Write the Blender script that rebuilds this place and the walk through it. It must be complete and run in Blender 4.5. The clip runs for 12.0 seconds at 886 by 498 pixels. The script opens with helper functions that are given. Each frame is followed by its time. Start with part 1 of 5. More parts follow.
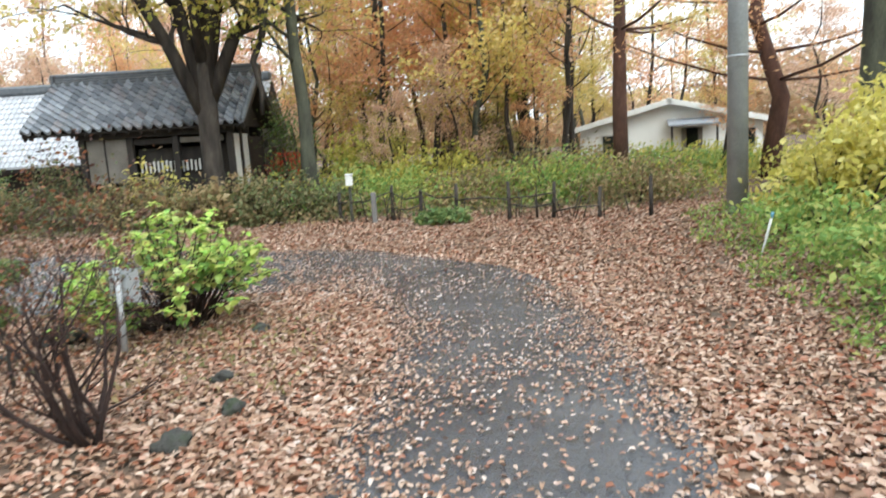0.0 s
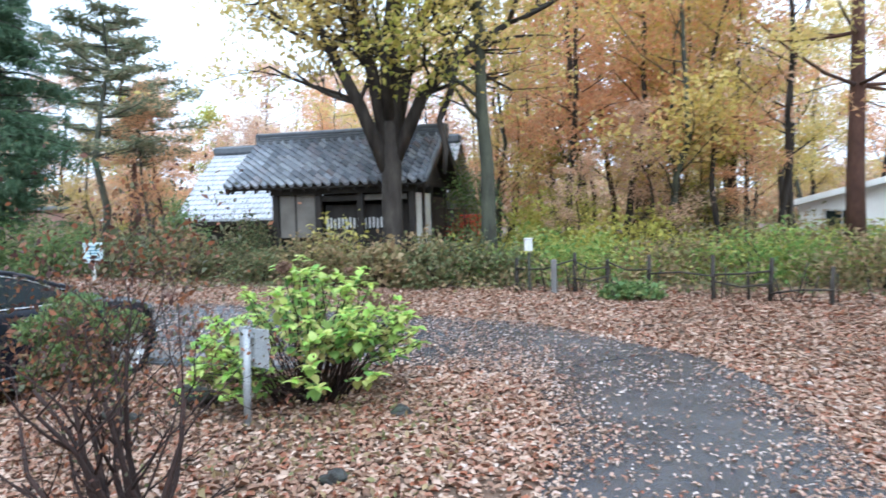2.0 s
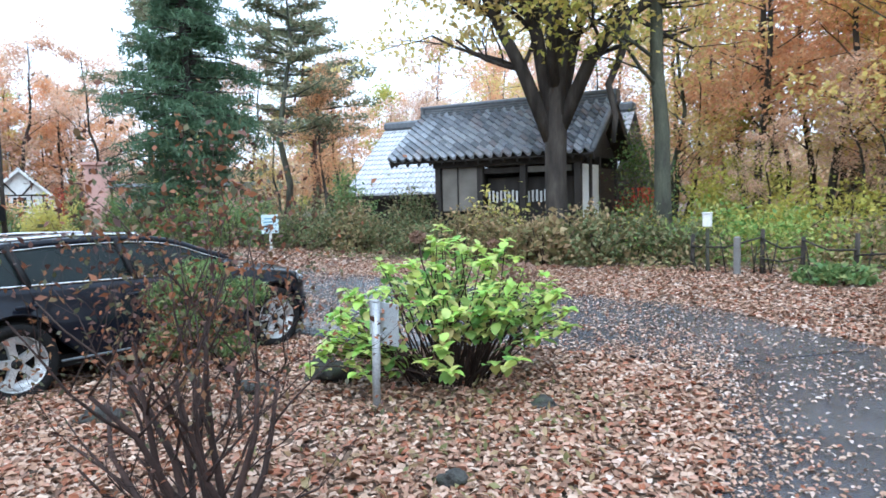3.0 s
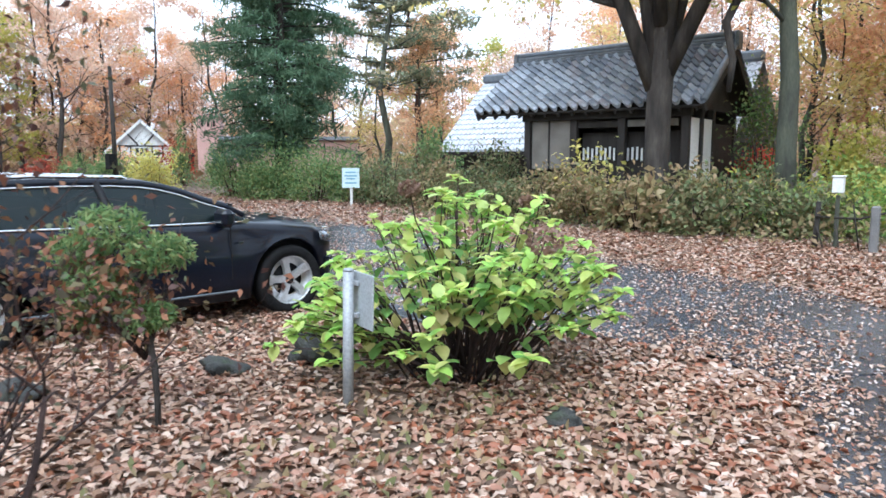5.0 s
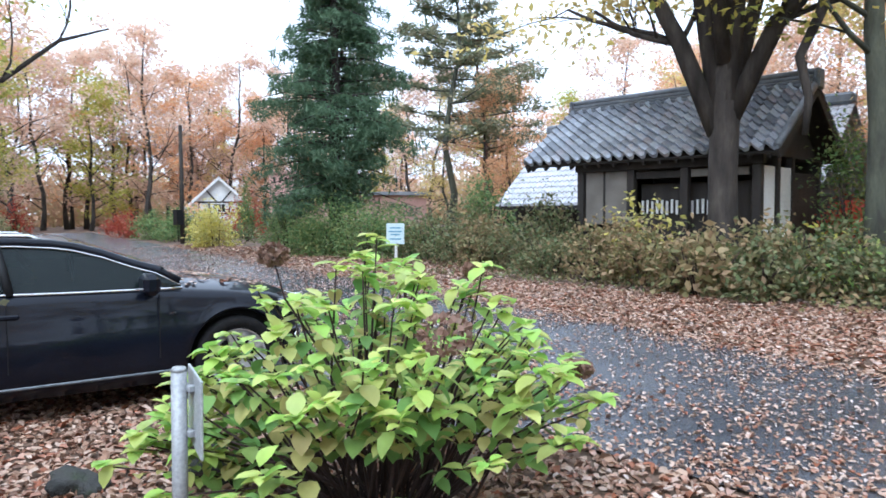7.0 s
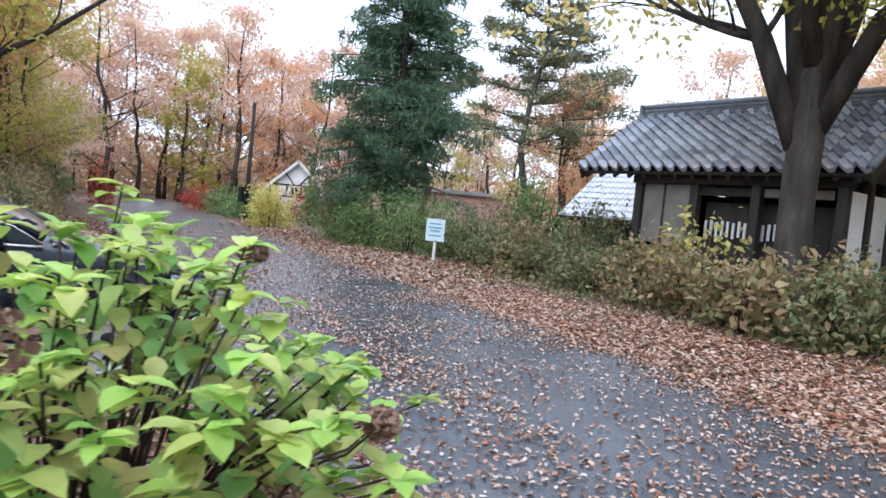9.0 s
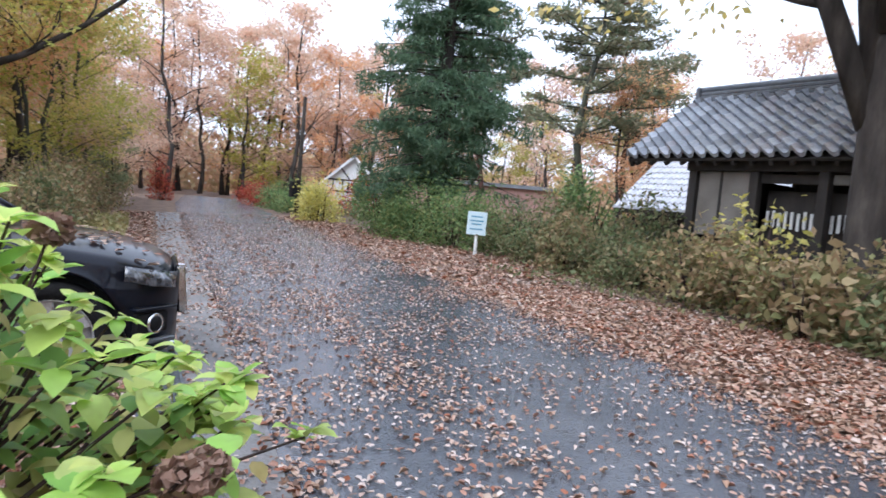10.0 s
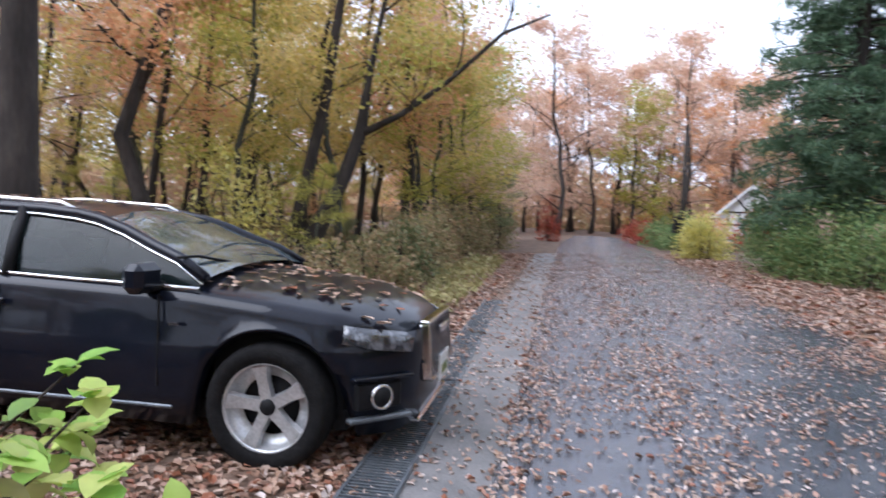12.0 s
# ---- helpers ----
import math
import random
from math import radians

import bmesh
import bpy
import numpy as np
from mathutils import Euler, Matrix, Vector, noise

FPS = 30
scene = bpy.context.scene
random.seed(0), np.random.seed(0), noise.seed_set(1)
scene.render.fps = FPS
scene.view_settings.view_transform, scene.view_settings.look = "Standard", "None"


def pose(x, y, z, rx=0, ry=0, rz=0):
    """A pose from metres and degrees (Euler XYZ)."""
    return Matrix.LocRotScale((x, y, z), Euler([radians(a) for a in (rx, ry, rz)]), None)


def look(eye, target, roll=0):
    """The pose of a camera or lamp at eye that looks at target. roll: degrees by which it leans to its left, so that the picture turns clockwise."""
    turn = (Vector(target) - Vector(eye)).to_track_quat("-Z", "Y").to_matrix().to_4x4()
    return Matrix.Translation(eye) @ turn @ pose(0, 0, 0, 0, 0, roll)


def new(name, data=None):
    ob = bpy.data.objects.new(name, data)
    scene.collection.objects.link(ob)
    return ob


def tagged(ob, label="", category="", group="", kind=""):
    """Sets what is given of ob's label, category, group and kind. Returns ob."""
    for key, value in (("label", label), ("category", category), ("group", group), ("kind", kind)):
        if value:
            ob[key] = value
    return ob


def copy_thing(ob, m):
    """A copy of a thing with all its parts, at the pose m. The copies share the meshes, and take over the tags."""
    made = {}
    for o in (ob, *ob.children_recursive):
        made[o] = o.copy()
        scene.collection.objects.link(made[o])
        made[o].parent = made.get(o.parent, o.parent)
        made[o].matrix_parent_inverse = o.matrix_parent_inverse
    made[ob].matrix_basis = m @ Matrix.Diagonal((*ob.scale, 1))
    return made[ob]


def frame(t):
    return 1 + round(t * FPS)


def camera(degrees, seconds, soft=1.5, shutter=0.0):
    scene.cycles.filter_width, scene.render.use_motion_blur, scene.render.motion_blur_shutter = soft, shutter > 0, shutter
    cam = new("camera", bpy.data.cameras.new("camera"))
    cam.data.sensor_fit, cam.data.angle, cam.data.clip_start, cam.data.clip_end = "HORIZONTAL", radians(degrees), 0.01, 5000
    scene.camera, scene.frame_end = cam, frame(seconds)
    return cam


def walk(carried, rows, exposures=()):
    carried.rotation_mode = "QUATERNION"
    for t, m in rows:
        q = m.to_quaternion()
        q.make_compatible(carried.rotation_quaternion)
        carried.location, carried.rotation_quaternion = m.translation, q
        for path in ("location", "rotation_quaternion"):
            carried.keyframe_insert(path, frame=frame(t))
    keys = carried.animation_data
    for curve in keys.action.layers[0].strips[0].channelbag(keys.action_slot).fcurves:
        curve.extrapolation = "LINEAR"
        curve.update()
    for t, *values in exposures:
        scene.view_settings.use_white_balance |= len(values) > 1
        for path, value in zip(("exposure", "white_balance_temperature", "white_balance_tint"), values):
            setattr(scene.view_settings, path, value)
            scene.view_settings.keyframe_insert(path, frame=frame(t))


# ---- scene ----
cam = camera(64.7, 12.0, soft=1.6, shutter=0.3)
METRES, EYE, TILT, LEAN, TURN = 10.1, 1.5, 0.0, 0.0, 0.0
ROWS = [
    (0.0, 0.0, 0.0, 0.0, -0.54, -8.77, 3.53),
    (0.5, 0.0044, 0.0362, -0.0028, -3.24, -3.43, 3.22),
    (1.0, 0.0097, 0.0702, -0.0062, -2.26, -1.12, 2.5),
    (1.5, 0.0064, 0.1051, -0.0092, 6.37, -1.79, 2.08),
    (2.0, 0.0002, 0.1394, -0.0126, 14.88, -2.58, 1.46),
    (2.5, 0.0009, 0.1775, -0.0174, 24.37, -3.49, 0.63),
    (3.0, -0.0037, 0.2165, -0.0223, 28.9, -4.15, 1.38),
    (3.5, -0.0015, 0.2571, -0.0264, 32.3, -4.97, 1.23),
    (5.5, -0.0141, 0.4188, -0.0379, 39.13, -7.24, 0.29),
    (6.0, -0.012, 0.4602, -0.0383, 39.91, -5.45, 0.5),
    (6.5, -0.021, 0.502, -0.0368, 41.76, -3.65, 0.78),
    (7.0, -0.0255, 0.543, -0.0366, 45.26, -2.77, 0.28),
    (7.5, -0.027, 0.5871, -0.0382, 49.45, -2.85, -0.66),
    (9.5, -0.0574, 0.7661, -0.0496, 53.52, -2.84, -6.75),
    (10.0, -0.0744, 0.8085, -0.0506, 57.86, -3.57, -5.38),
    (10.5, -0.1012, 0.8472, -0.0508, 63.62, -4.35, -4.86),
    (11.0, -0.1284, 0.8876, -0.0507, 70.68, -4.48, -3.76),
    (11.5, -0.1649, 0.909, -0.0511, 78.09, -4.37, -3.04),
    (12.0, -0.1974, 0.9302, -0.0481, 89.76, -2.74, -2.72),
]
walk(cam, [(t, pose(0, 0, EYE, TILT, LEAN, TURN) @ pose(METRES * x, METRES * y, METRES * z, 90 + pitch, roll, yaw)) for t, x, y, z, yaw, pitch, roll in ROWS],
     exposures=[(0.0, 0.85, 5900, 0), (1.5, 0.9, 5200, 3), (3.0, 0.9, 5050, 2), (5.5, 0.98, 5250, 4), (7.5, 0.75, 5200, 7), (9.5, 0.65, 5400, 10), (12.0, 0.58, 5450, 14)])

# ---- light ----
world = bpy.data.worlds.new("sky")
scene.world = world
world.use_nodes = True
wn = world.node_tree
wn.nodes.clear()
w_out = wn.nodes.new("ShaderNodeOutputWorld")
w_bg = wn.nodes.new("ShaderNodeBackground")
w_sky = wn.nodes.new("ShaderNodeTexSky")
w_sky.sky_type, w_sky.sun_disc = "NISHITA", False
w_sky.sun_elevation, w_sky.sun_rotation = radians(52), radians(153)
w_sky.air_density, w_sky.dust_density = 1.0, 6.0
w_mix = wn.nodes.new("ShaderNodeMix")
w_mix.data_type = "RGBA"
w_mix.inputs[0].default_value = 0.75
w_mix.inputs[7].default_value = (10.4, 10.5, 10.9, 1)      # the even cloud layer
wn.links.new(w_sky.outputs[0], w_mix.inputs[6])
wn.links.new(w_mix.outputs[2], w_bg.inputs[0])
w_bg.inputs[1].default_value = 0.125
wn.links.new(w_bg.outputs[0], w_out.inputs[0])
sun_data = bpy.data.lights.new("sun", "SUN")
sun_data.energy, sun_data.angle, sun_data.color = 1.5, radians(50), (1.0, 0.98, 0.95)
sun = new("sun", sun_data)
sun.matrix_world = look((12, -24, 34), (0, 0, 0))

# ---- materials ----
rng = np.random.default_rng(7)


def mat(name, colors, rough=0.8, scale=6.0, bump=0.15, vary="noise", metal=0.0, translucent=0.0, detail_scale=60.0, stretch=(1, 1, 1), coat=0.0, spec=0.5):
    """Procedural surface: colours blended by noise, by piece or by leaf, with fine grain and relief."""
    m = bpy.data.materials.new(name)
    m.use_nodes = True
    nt = m.node_tree
    nt.nodes.clear()
    N, L = nt.nodes.new, nt.links.new
    out, bsdf = N("ShaderNodeOutputMaterial"), N("ShaderNodeBsdfPrincipled")
    co, mp = N("ShaderNodeTexCoord"), N("ShaderNodeMapping")
    mp.inputs["Scale"].default_value = stretch
    L(co.outputs["Object"], mp.inputs[0])
    big, fine = N("ShaderNodeTexNoise"), N("ShaderNodeTexNoise")
    big.inputs["Scale"].default_value, big.inputs["Detail"].default_value = scale, 4
    fine.inputs["Scale"].default_value, fine.inputs["Detail"].default_value = detail_scale, 3
    L(mp.outputs[0], big.inputs[0]), L(mp.outputs[0], fine.inputs[0])
    ramp = N("ShaderNodeValToRGB")
    els = ramp.color_ramp.elements
    lo, hi = (0.3, 0.7) if vary == "noise" else (0.0, 1.0)
    n = len(colors)
    while len(els) < n:
        els.new(0.5)
    for i, c in enumerate(colors):
        els[i].position = lo + (hi - lo) * i / max(1, n - 1)
        els[i].color = (*c, 1)
    if vary == "noise":
        L(big.outputs[0], ramp.inputs[0])
    else:
        if vary == "island":
            src = N("ShaderNodeNewGeometry").outputs["Random Per Island"]
        else:
            src = N("ShaderNodeObjectInfo").outputs["Random"]
        add = N("ShaderNodeMath")
        add.operation = "MULTIPLY_ADD"
        add.inputs[1].default_value = 0.75
        sc = N("ShaderNodeMath")
        sc.operation = "MULTIPLY"
        sc.inputs[1].default_value = 0.25
        L(big.outputs[0], sc.inputs[0]), L(src, add.inputs[0]), L(sc.outputs[0], add.inputs[2])
        L(add.outputs[0], ramp.inputs[0])
    mul = N("ShaderNodeMix")
    mul.data_type, mul.blend_type = "RGBA", "MULTIPLY"
    mul.inputs[0].default_value = 0.5
    gray = N("ShaderNodeValToRGB")
    gray.color_ramp.elements[0].position, gray.color_ramp.elements[1].position = 0.3, 0.65
    gray.color_ramp.elements[0].color = (0.45, 0.45, 0.45, 1)
    L(fine.outputs[0], gray.inputs[0]), L(ramp.outputs[0], mul.inputs[6]), L(gray.outputs[0], mul.inputs[7])
    L(mul.outputs[2], bsdf.inputs["Base Color"])
    bsdf.inputs["Roughness"].default_value = rough
    bsdf.inputs["Metallic"].default_value = metal
    bsdf.inputs["Coat Weight"].default_value = coat
    bsdf.inputs["Coat Roughness"].default_value = 0.05
    bsdf.inputs["Specular IOR Level"].default_value = spec
    if bump:
        b = N("ShaderNodeBump")
        b.inputs["Strength"].default_value, b.inputs["Distance"].default_value = bump, 0.02
        L(fine.outputs[0], b.inputs["Height"]), L(b.outputs[0], bsdf.inputs["Normal"])
    if translucent:
        tr, mx = N("ShaderNodeBsdfTranslucent"), N("ShaderNodeMixShader")
        mx.inputs[0].default_value = translucent
        L(mul.outputs[2], tr.inputs[0]), L(bsdf.outputs[0], mx.inputs[1]), L(tr.outputs[0], mx.inputs[2])
        L(mx.outputs[0], out.inputs[0])
    else:
        L(bsdf.outputs[0], out.inputs[0])
    return m


def glass(name, tint, rough=0.03, ior=1.45):
    m = bpy.data.materials.new(name)
    m.use_nodes = True
    b = m.node_tree.nodes["Principled BSDF"]
    b.inputs["Base Color"].default_value = (*tint, 1)
    b.inputs["Roughness"].default_value = rough
    b.inputs["Transmission Weight"].default_value = 0.6
    b.inputs["IOR"].default_value = ior
    return m


def leafy(name, colors, tr=0.35, rough=0.55):
    return mat(name, colors, rough, 0.6, 0.0, "island", translucent=tr, detail_scale=9, spec=0.3)


M_ASPHALT = mat("wet_asphalt", [(0.05, 0.055, 0.067), (0.07, 0.075, 0.089), (0.10, 0.105, 0.119)], 0.25, 1.2, 0.22, detail_scale=70, spec=0.9)
M_SOIL = mat("leaf_soil", [(0.06, 0.045, 0.03), (0.14, 0.09, 0.06), (0.22, 0.14, 0.095)], 0.95, 2.5, 0.6, detail_scale=30)
M_CONCRETE = mat("old_concrete", [(0.14, 0.135, 0.13), (0.23, 0.215, 0.205)], 0.6, 3, 0.3, detail_scale=50)
M_BARK = mat("bark", [(0.02, 0.016, 0.013), (0.042, 0.034, 0.028), (0.075, 0.063, 0.052)], 0.95, 5, 0.9, detail_scale=26, stretch=(1, 1, 0.25))
M_BARK_MOSS = mat("mossy_bark", [(0.04, 0.038, 0.03), (0.075, 0.078, 0.055), (0.105, 0.11, 0.075)], 0.95, 4, 0.8, detail_scale=30, stretch=(1, 1, 0.3))
M_BARK_RED = mat("pine_bark", [(0.07, 0.035, 0.025), (0.14, 0.07, 0.05)], 0.95, 4, 0.9, detail_scale=22, stretch=(1, 1, 0.35))
M_TWIG = mat("twig_bark", [(0.026, 0.015, 0.013), (0.055, 0.03, 0.024)], 0.9, 9, 0.3)
M_YELLOW = leafy("yellow_leaves", [(0.62, 0.52, 0.14), (0.82, 0.66, 0.20), (0.88, 0.69, 0.32), (0.58, 0.58, 0.2)], 0.6)
M_ORANGE = leafy("orange_leaves", [(0.80, 0.40, 0.18), (0.90, 0.52, 0.27), (0.90, 0.62, 0.36), (0.78, 0.30, 0.18)], 0.6)
M_RUST = leafy("rust_leaves", [(0.74, 0.48, 0.34), (0.86, 0.60, 0.44), (0.84, 0.66, 0.48), (0.70, 0.40, 0.31)], 0.6)
M_GOLDGREEN = leafy("yellow_green_leaves", [(0.34, 0.40, 0.09), (0.52, 0.52, 0.12), (0.68, 0.58, 0.14), (0.40, 0.46, 0.13)], 0.5)
M_OLIVE = leafy("olive_leaves", [(0.17, 0.23, 0.11), (0.27, 0.31, 0.16), (0.36, 0.37, 0.18), (0.22, 0.28, 0.14)], 0.4)
M_SHRUB = leafy("shrub_leaves", [(0.11, 0.15, 0.065), (0.17, 0.21, 0.09), (0.25, 0.23, 0.11), (0.32, 0.21, 0.125)], 0.35)
M_MIXED = leafy("autumn_shrub_leaves", [(0.15, 0.19, 0.075), (0.29, 0.27, 0.12), (0.40, 0.27, 0.155), (0.54, 0.46, 0.23)], 0.4)
M_HEDGE = leafy("dark_hedge_leaves", [(0.09, 0.17, 0.06), (0.16, 0.26, 0.09), (0.25, 0.33, 0.12), (0.38, 0.34, 0.13)], 0.4)
M_WEED = leafy("bank_weeds", [(0.15, 0.29, 0.08), (0.27, 0.42, 0.11), (0.43, 0.50, 0.14), (0.60, 0.54, 0.2)], 0.45)
M_YBUSH = leafy("bright_yellow_leaves", [(0.55, 0.52, 0.12), (0.74, 0.66, 0.16), (0.80, 0.72, 0.28), (0.46, 0.50, 0.15)], 0.45)
M_RED = leafy("red_leaves", [(0.35, 0.05, 0.04), (0.50, 0.08, 0.05), (0.45, 0.14, 0.06), (0.30, 0.04, 0.06)])
M_NEEDLE = leafy("cedar_needles", [(0.065, 0.12, 0.065), (0.095, 0.165, 0.09), (0.16, 0.235, 0.13), (0.105, 0.17, 0.095)], 0.4)
M_PINE = leafy("pine_needles", [(0.14, 0.19, 0.11), (0.21, 0.25, 0.14), (0.34, 0.29, 0.18), (0.18, 0.23, 0.14)], 0.35)
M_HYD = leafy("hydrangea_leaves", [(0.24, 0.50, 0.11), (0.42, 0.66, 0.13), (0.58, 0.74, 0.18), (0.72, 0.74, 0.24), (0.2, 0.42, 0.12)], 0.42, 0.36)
# greens darkened for shade inside the bush, plus yellowed and browned leaves
M_HYD_LOW = leafy("shaded_lower_hydrangea_leaves", [(0.13, 0.30, 0.09), (0.25, 0.42, 0.11), (0.38, 0.50, 0.13), (0.60, 0.58, 0.2), (0.42, 0.28, 0.14)], 0.4, 0.45)
M_DRYFLOWER = leafy("dried_flowers", [(0.20, 0.12, 0.08), (0.30, 0.18, 0.13), (0.24, 0.17, 0.12)], 0.2)
M_BROWNLEAF = leafy("shrub_dead_leaves", [(0.05, 0.03, 0.028), (0.10, 0.05, 0.04), (0.30, 0.12, 0.055), (0.11, 0.12, 0.06), (0.07, 0.035, 0.035)], 0.25)
M_LITTER = leafy("fallen_leaves", [(0.09, 0.055, 0.04), (0.25, 0.14, 0.09), (0.42, 0.265, 0.175), (0.62, 0.47, 0.37), (0.33, 0.12, 0.06), (0.17, 0.095, 0.06)], 0.12, 0.42)
M_LITTER_PALE = leafy("fallen_leaves_pale", [(0.22, 0.11, 0.08), (0.46, 0.26, 0.18), (0.58, 0.44, 0.36), (0.66, 0.56, 0.50), (0.40, 0.16, 0.08)], 0.1, 0.35)
M_TILE = mat("glazed_roof_tile", [(0.13, 0.14, 0.165), (0.27, 0.29, 0.33), (0.46, 0.49, 0.54), (0.17, 0.11, 0.105)], 0.17, 3, 0.1, "object", detail_scale=30, spec=1.0)
M_RIDGE = mat("ridge_tile", [(0.10, 0.11, 0.12), (0.17, 0.18, 0.20)], 0.45, 6, 0.2)
M_TILEFAR = mat("pale_roof_tile", [(0.42, 0.43, 0.46), (0.58, 0.58, 0.62)], 0.3, 3, 0.1, "island")
M_DARKWOOD = mat("dark_stained_wood", [(0.016, 0.013, 0.011), (0.04, 0.032, 0.027)], 0.75, 6, 0.3, stretch=(1, 1, 0.2))
M_PLASTER = mat("white_plaster", [(0.76, 0.76, 0.75), (0.84, 0.84, 0.83)], 0.9, 2, 0.1)
M_PANEL = mat("weathered_grey_panel", [(0.15, 0.135, 0.115), (0.23, 0.21, 0.185)], 0.85, 2, 0.15)
M_WHITE = mat("white_paint", [(0.66, 0.66, 0.64), (0.8, 0.8, 0.78)], 0.6, 2, 0.1)
M_CREAM = mat("cream_siding", [(0.86, 0.86, 0.83), (0.92, 0.92, 0.89)], 0.7, 1.5, 0.1)
M_GREYROOF = mat("grey_metal_roof", [(0.25, 0.27, 0.30), (0.34, 0.36, 0.40)], 0.45, 2, 0.1)
M_PINK = mat("pink_plaster", [(0.50, 0.30, 0.26), (0.58, 0.37, 0.32)], 0.9, 2, 0.1)
M_POLE = mat("grey_concrete_pole", [(0.27, 0.29, 0.30), (0.38, 0.40, 0.41)], 0.6, 3, 0.15)
M_GALV = mat("galvanised_steel", [(0.32, 0.33, 0.34), (0.44, 0.45, 0.46)], 0.5, 8, 0.1, metal=0.2)
M_GRATE = mat("steel_grating", [(0.14, 0.155, 0.17), (0.24, 0.26, 0.28)], 0.5, 8, 0.1, metal=0.6)
M_SIGNBACK = mat("sign_back_aluminium", [(0.40, 0.42, 0.43), (0.50, 0.52, 0.53)], 0.5, 5, 0.05, metal=0.3)
M_SIGN = mat("pale_blue_sign", [(0.55, 0.68, 0.72), (0.62, 0.74, 0.78)], 0.5, 5, 0.0)
M_SIGNBLUE = mat("blue_lettering", [(0.12, 0.30, 0.42), (0.14, 0.33, 0.46)], 0.5, 5, 0.0)
M_CAR = mat("black_car_paint", [(0.005, 0.006, 0.011), (0.007, 0.009, 0.016)], 0.3, 2, 0.0, coat=0.45, spec=0.08)
M_GLASS = glass("tinted_window_glass", (0.02, 0.03, 0.03), 0.015, 1.3)
M_SCREEN = glass("windscreen_glass", (0.16, 0.2, 0.21), 0.015, 2.1)
M_LAMPGLASS = mat("headlamp_lens", [(0.012, 0.013, 0.015), (0.035, 0.037, 0.042), (0.22, 0.23, 0.25)], 0.1, 16, 0.0, coat=1.0)
M_RUBBER = mat("tyre_rubber", [(0.008, 0.008, 0.008), (0.016, 0.015, 0.015)], 0.85, 20, 0.3, spec=0.12)
M_PLASTIC = mat("black_plastic", [(0.008, 0.008, 0.009), (0.014, 0.014, 0.015)], 0.55, 10, 0.1, spec=0.2)
M_ALLOY = mat("silver_alloy", [(0.50, 0.50, 0.50), (0.62, 0.62, 0.62)], 0.35, 9, 0.05, metal=0.6)
M_CHROME = mat("chrome_trim", [(0.75, 0.75, 0.76), (0.85, 0.85, 0.86)], 0.12, 9, 0.0, metal=1.0)
M_STONE = mat("dark_mossy_stone", [(0.022, 0.022, 0.02), (0.055, 0.053, 0.048), (0.045, 0.06, 0.03)], 0.9, 6, 0.7)
M_DEADGRASS = leafy("dry_grass", [(0.32, 0.27, 0.11), (0.46, 0.40, 0.18), (0.28, 0.30, 0.10)], 0.3)
M_FARWOOD = leafy("distant_autumn_wood", [(0.50, 0.32, 0.22), (0.64, 0.42, 0.26), (0.66, 0.50, 0.28), (0.40, 0.36, 0.2)], 0.4)
M_REDPAINT = mat("red_banner", [(0.62, 0.06, 0.03), (0.72, 0.10, 0.05)], 0.6, 4, 0.05)


# ---- builders ----
def mesh(name, V, F, material, parent=None, label="", smooth=False):
    me = bpy.data.meshes.new(name)
    if isinstance(F, np.ndarray):
        V = np.asarray(V, dtype=np.float32)
        k = F.shape[1]
        me.vertices.add(len(V))
        me.vertices.foreach_set("co", V.ravel())
        me.loops.add(F.size)
        me.loops.foreach_set("vertex_index", F.ravel().astype(np.int32))
        me.polygons.add(len(F))
        me.polygons.foreach_set("loop_start", np.arange(0, F.size, k, dtype=np.int32))
        me.update(calc_edges=True)
    else:
        me.from_pydata([tuple(map(float, v)) for v in V], [], F)
    if smooth:
        me.polygons.foreach_set("use_smooth", np.ones(len(me.polygons), dtype=bool))
    me.materials.append(material)
    ob = new(name, me)
    if parent:
        ob.parent = parent
    if label:
        ob["label"] = label
    return ob


def part(name, bm, material, parent=None, label="", smooth=False):
    me = bpy.data.meshes.new(name)
    bm.to_mesh(me)
    bm.free()
    me.materials.append(material)
    if smooth:
        for p in me.polygons:
            p.use_smooth = True
    ob = new(name, me)
    if parent:
        ob.parent = parent
    if label:
        ob["label"] = label
    return ob


def box(name, size, loc, material, parent=None, label="", bevel=0.01, rot=(0, 0, 0)):
    bm = bmesh.new()
    bmesh.ops.create_cube(bm, size=1.0)
    bmesh.ops.scale(bm, vec=size, verts=bm.verts)
    if bevel:
        bmesh.ops.bevel(bm, geom=list(bm.edges), offset=min(bevel, min(size) * 0.3), segments=1, affect="EDGES")
    bmesh.ops.transform(bm, matrix=pose(*loc, *rot), verts=bm.verts)
    return part(name, bm, material, parent, label)


def anchor(name, m=None):
    ob = new(name)
    ob.empty_display_size = 0.1
    if m is not None:
        ob.matrix_basis = m
    return ob


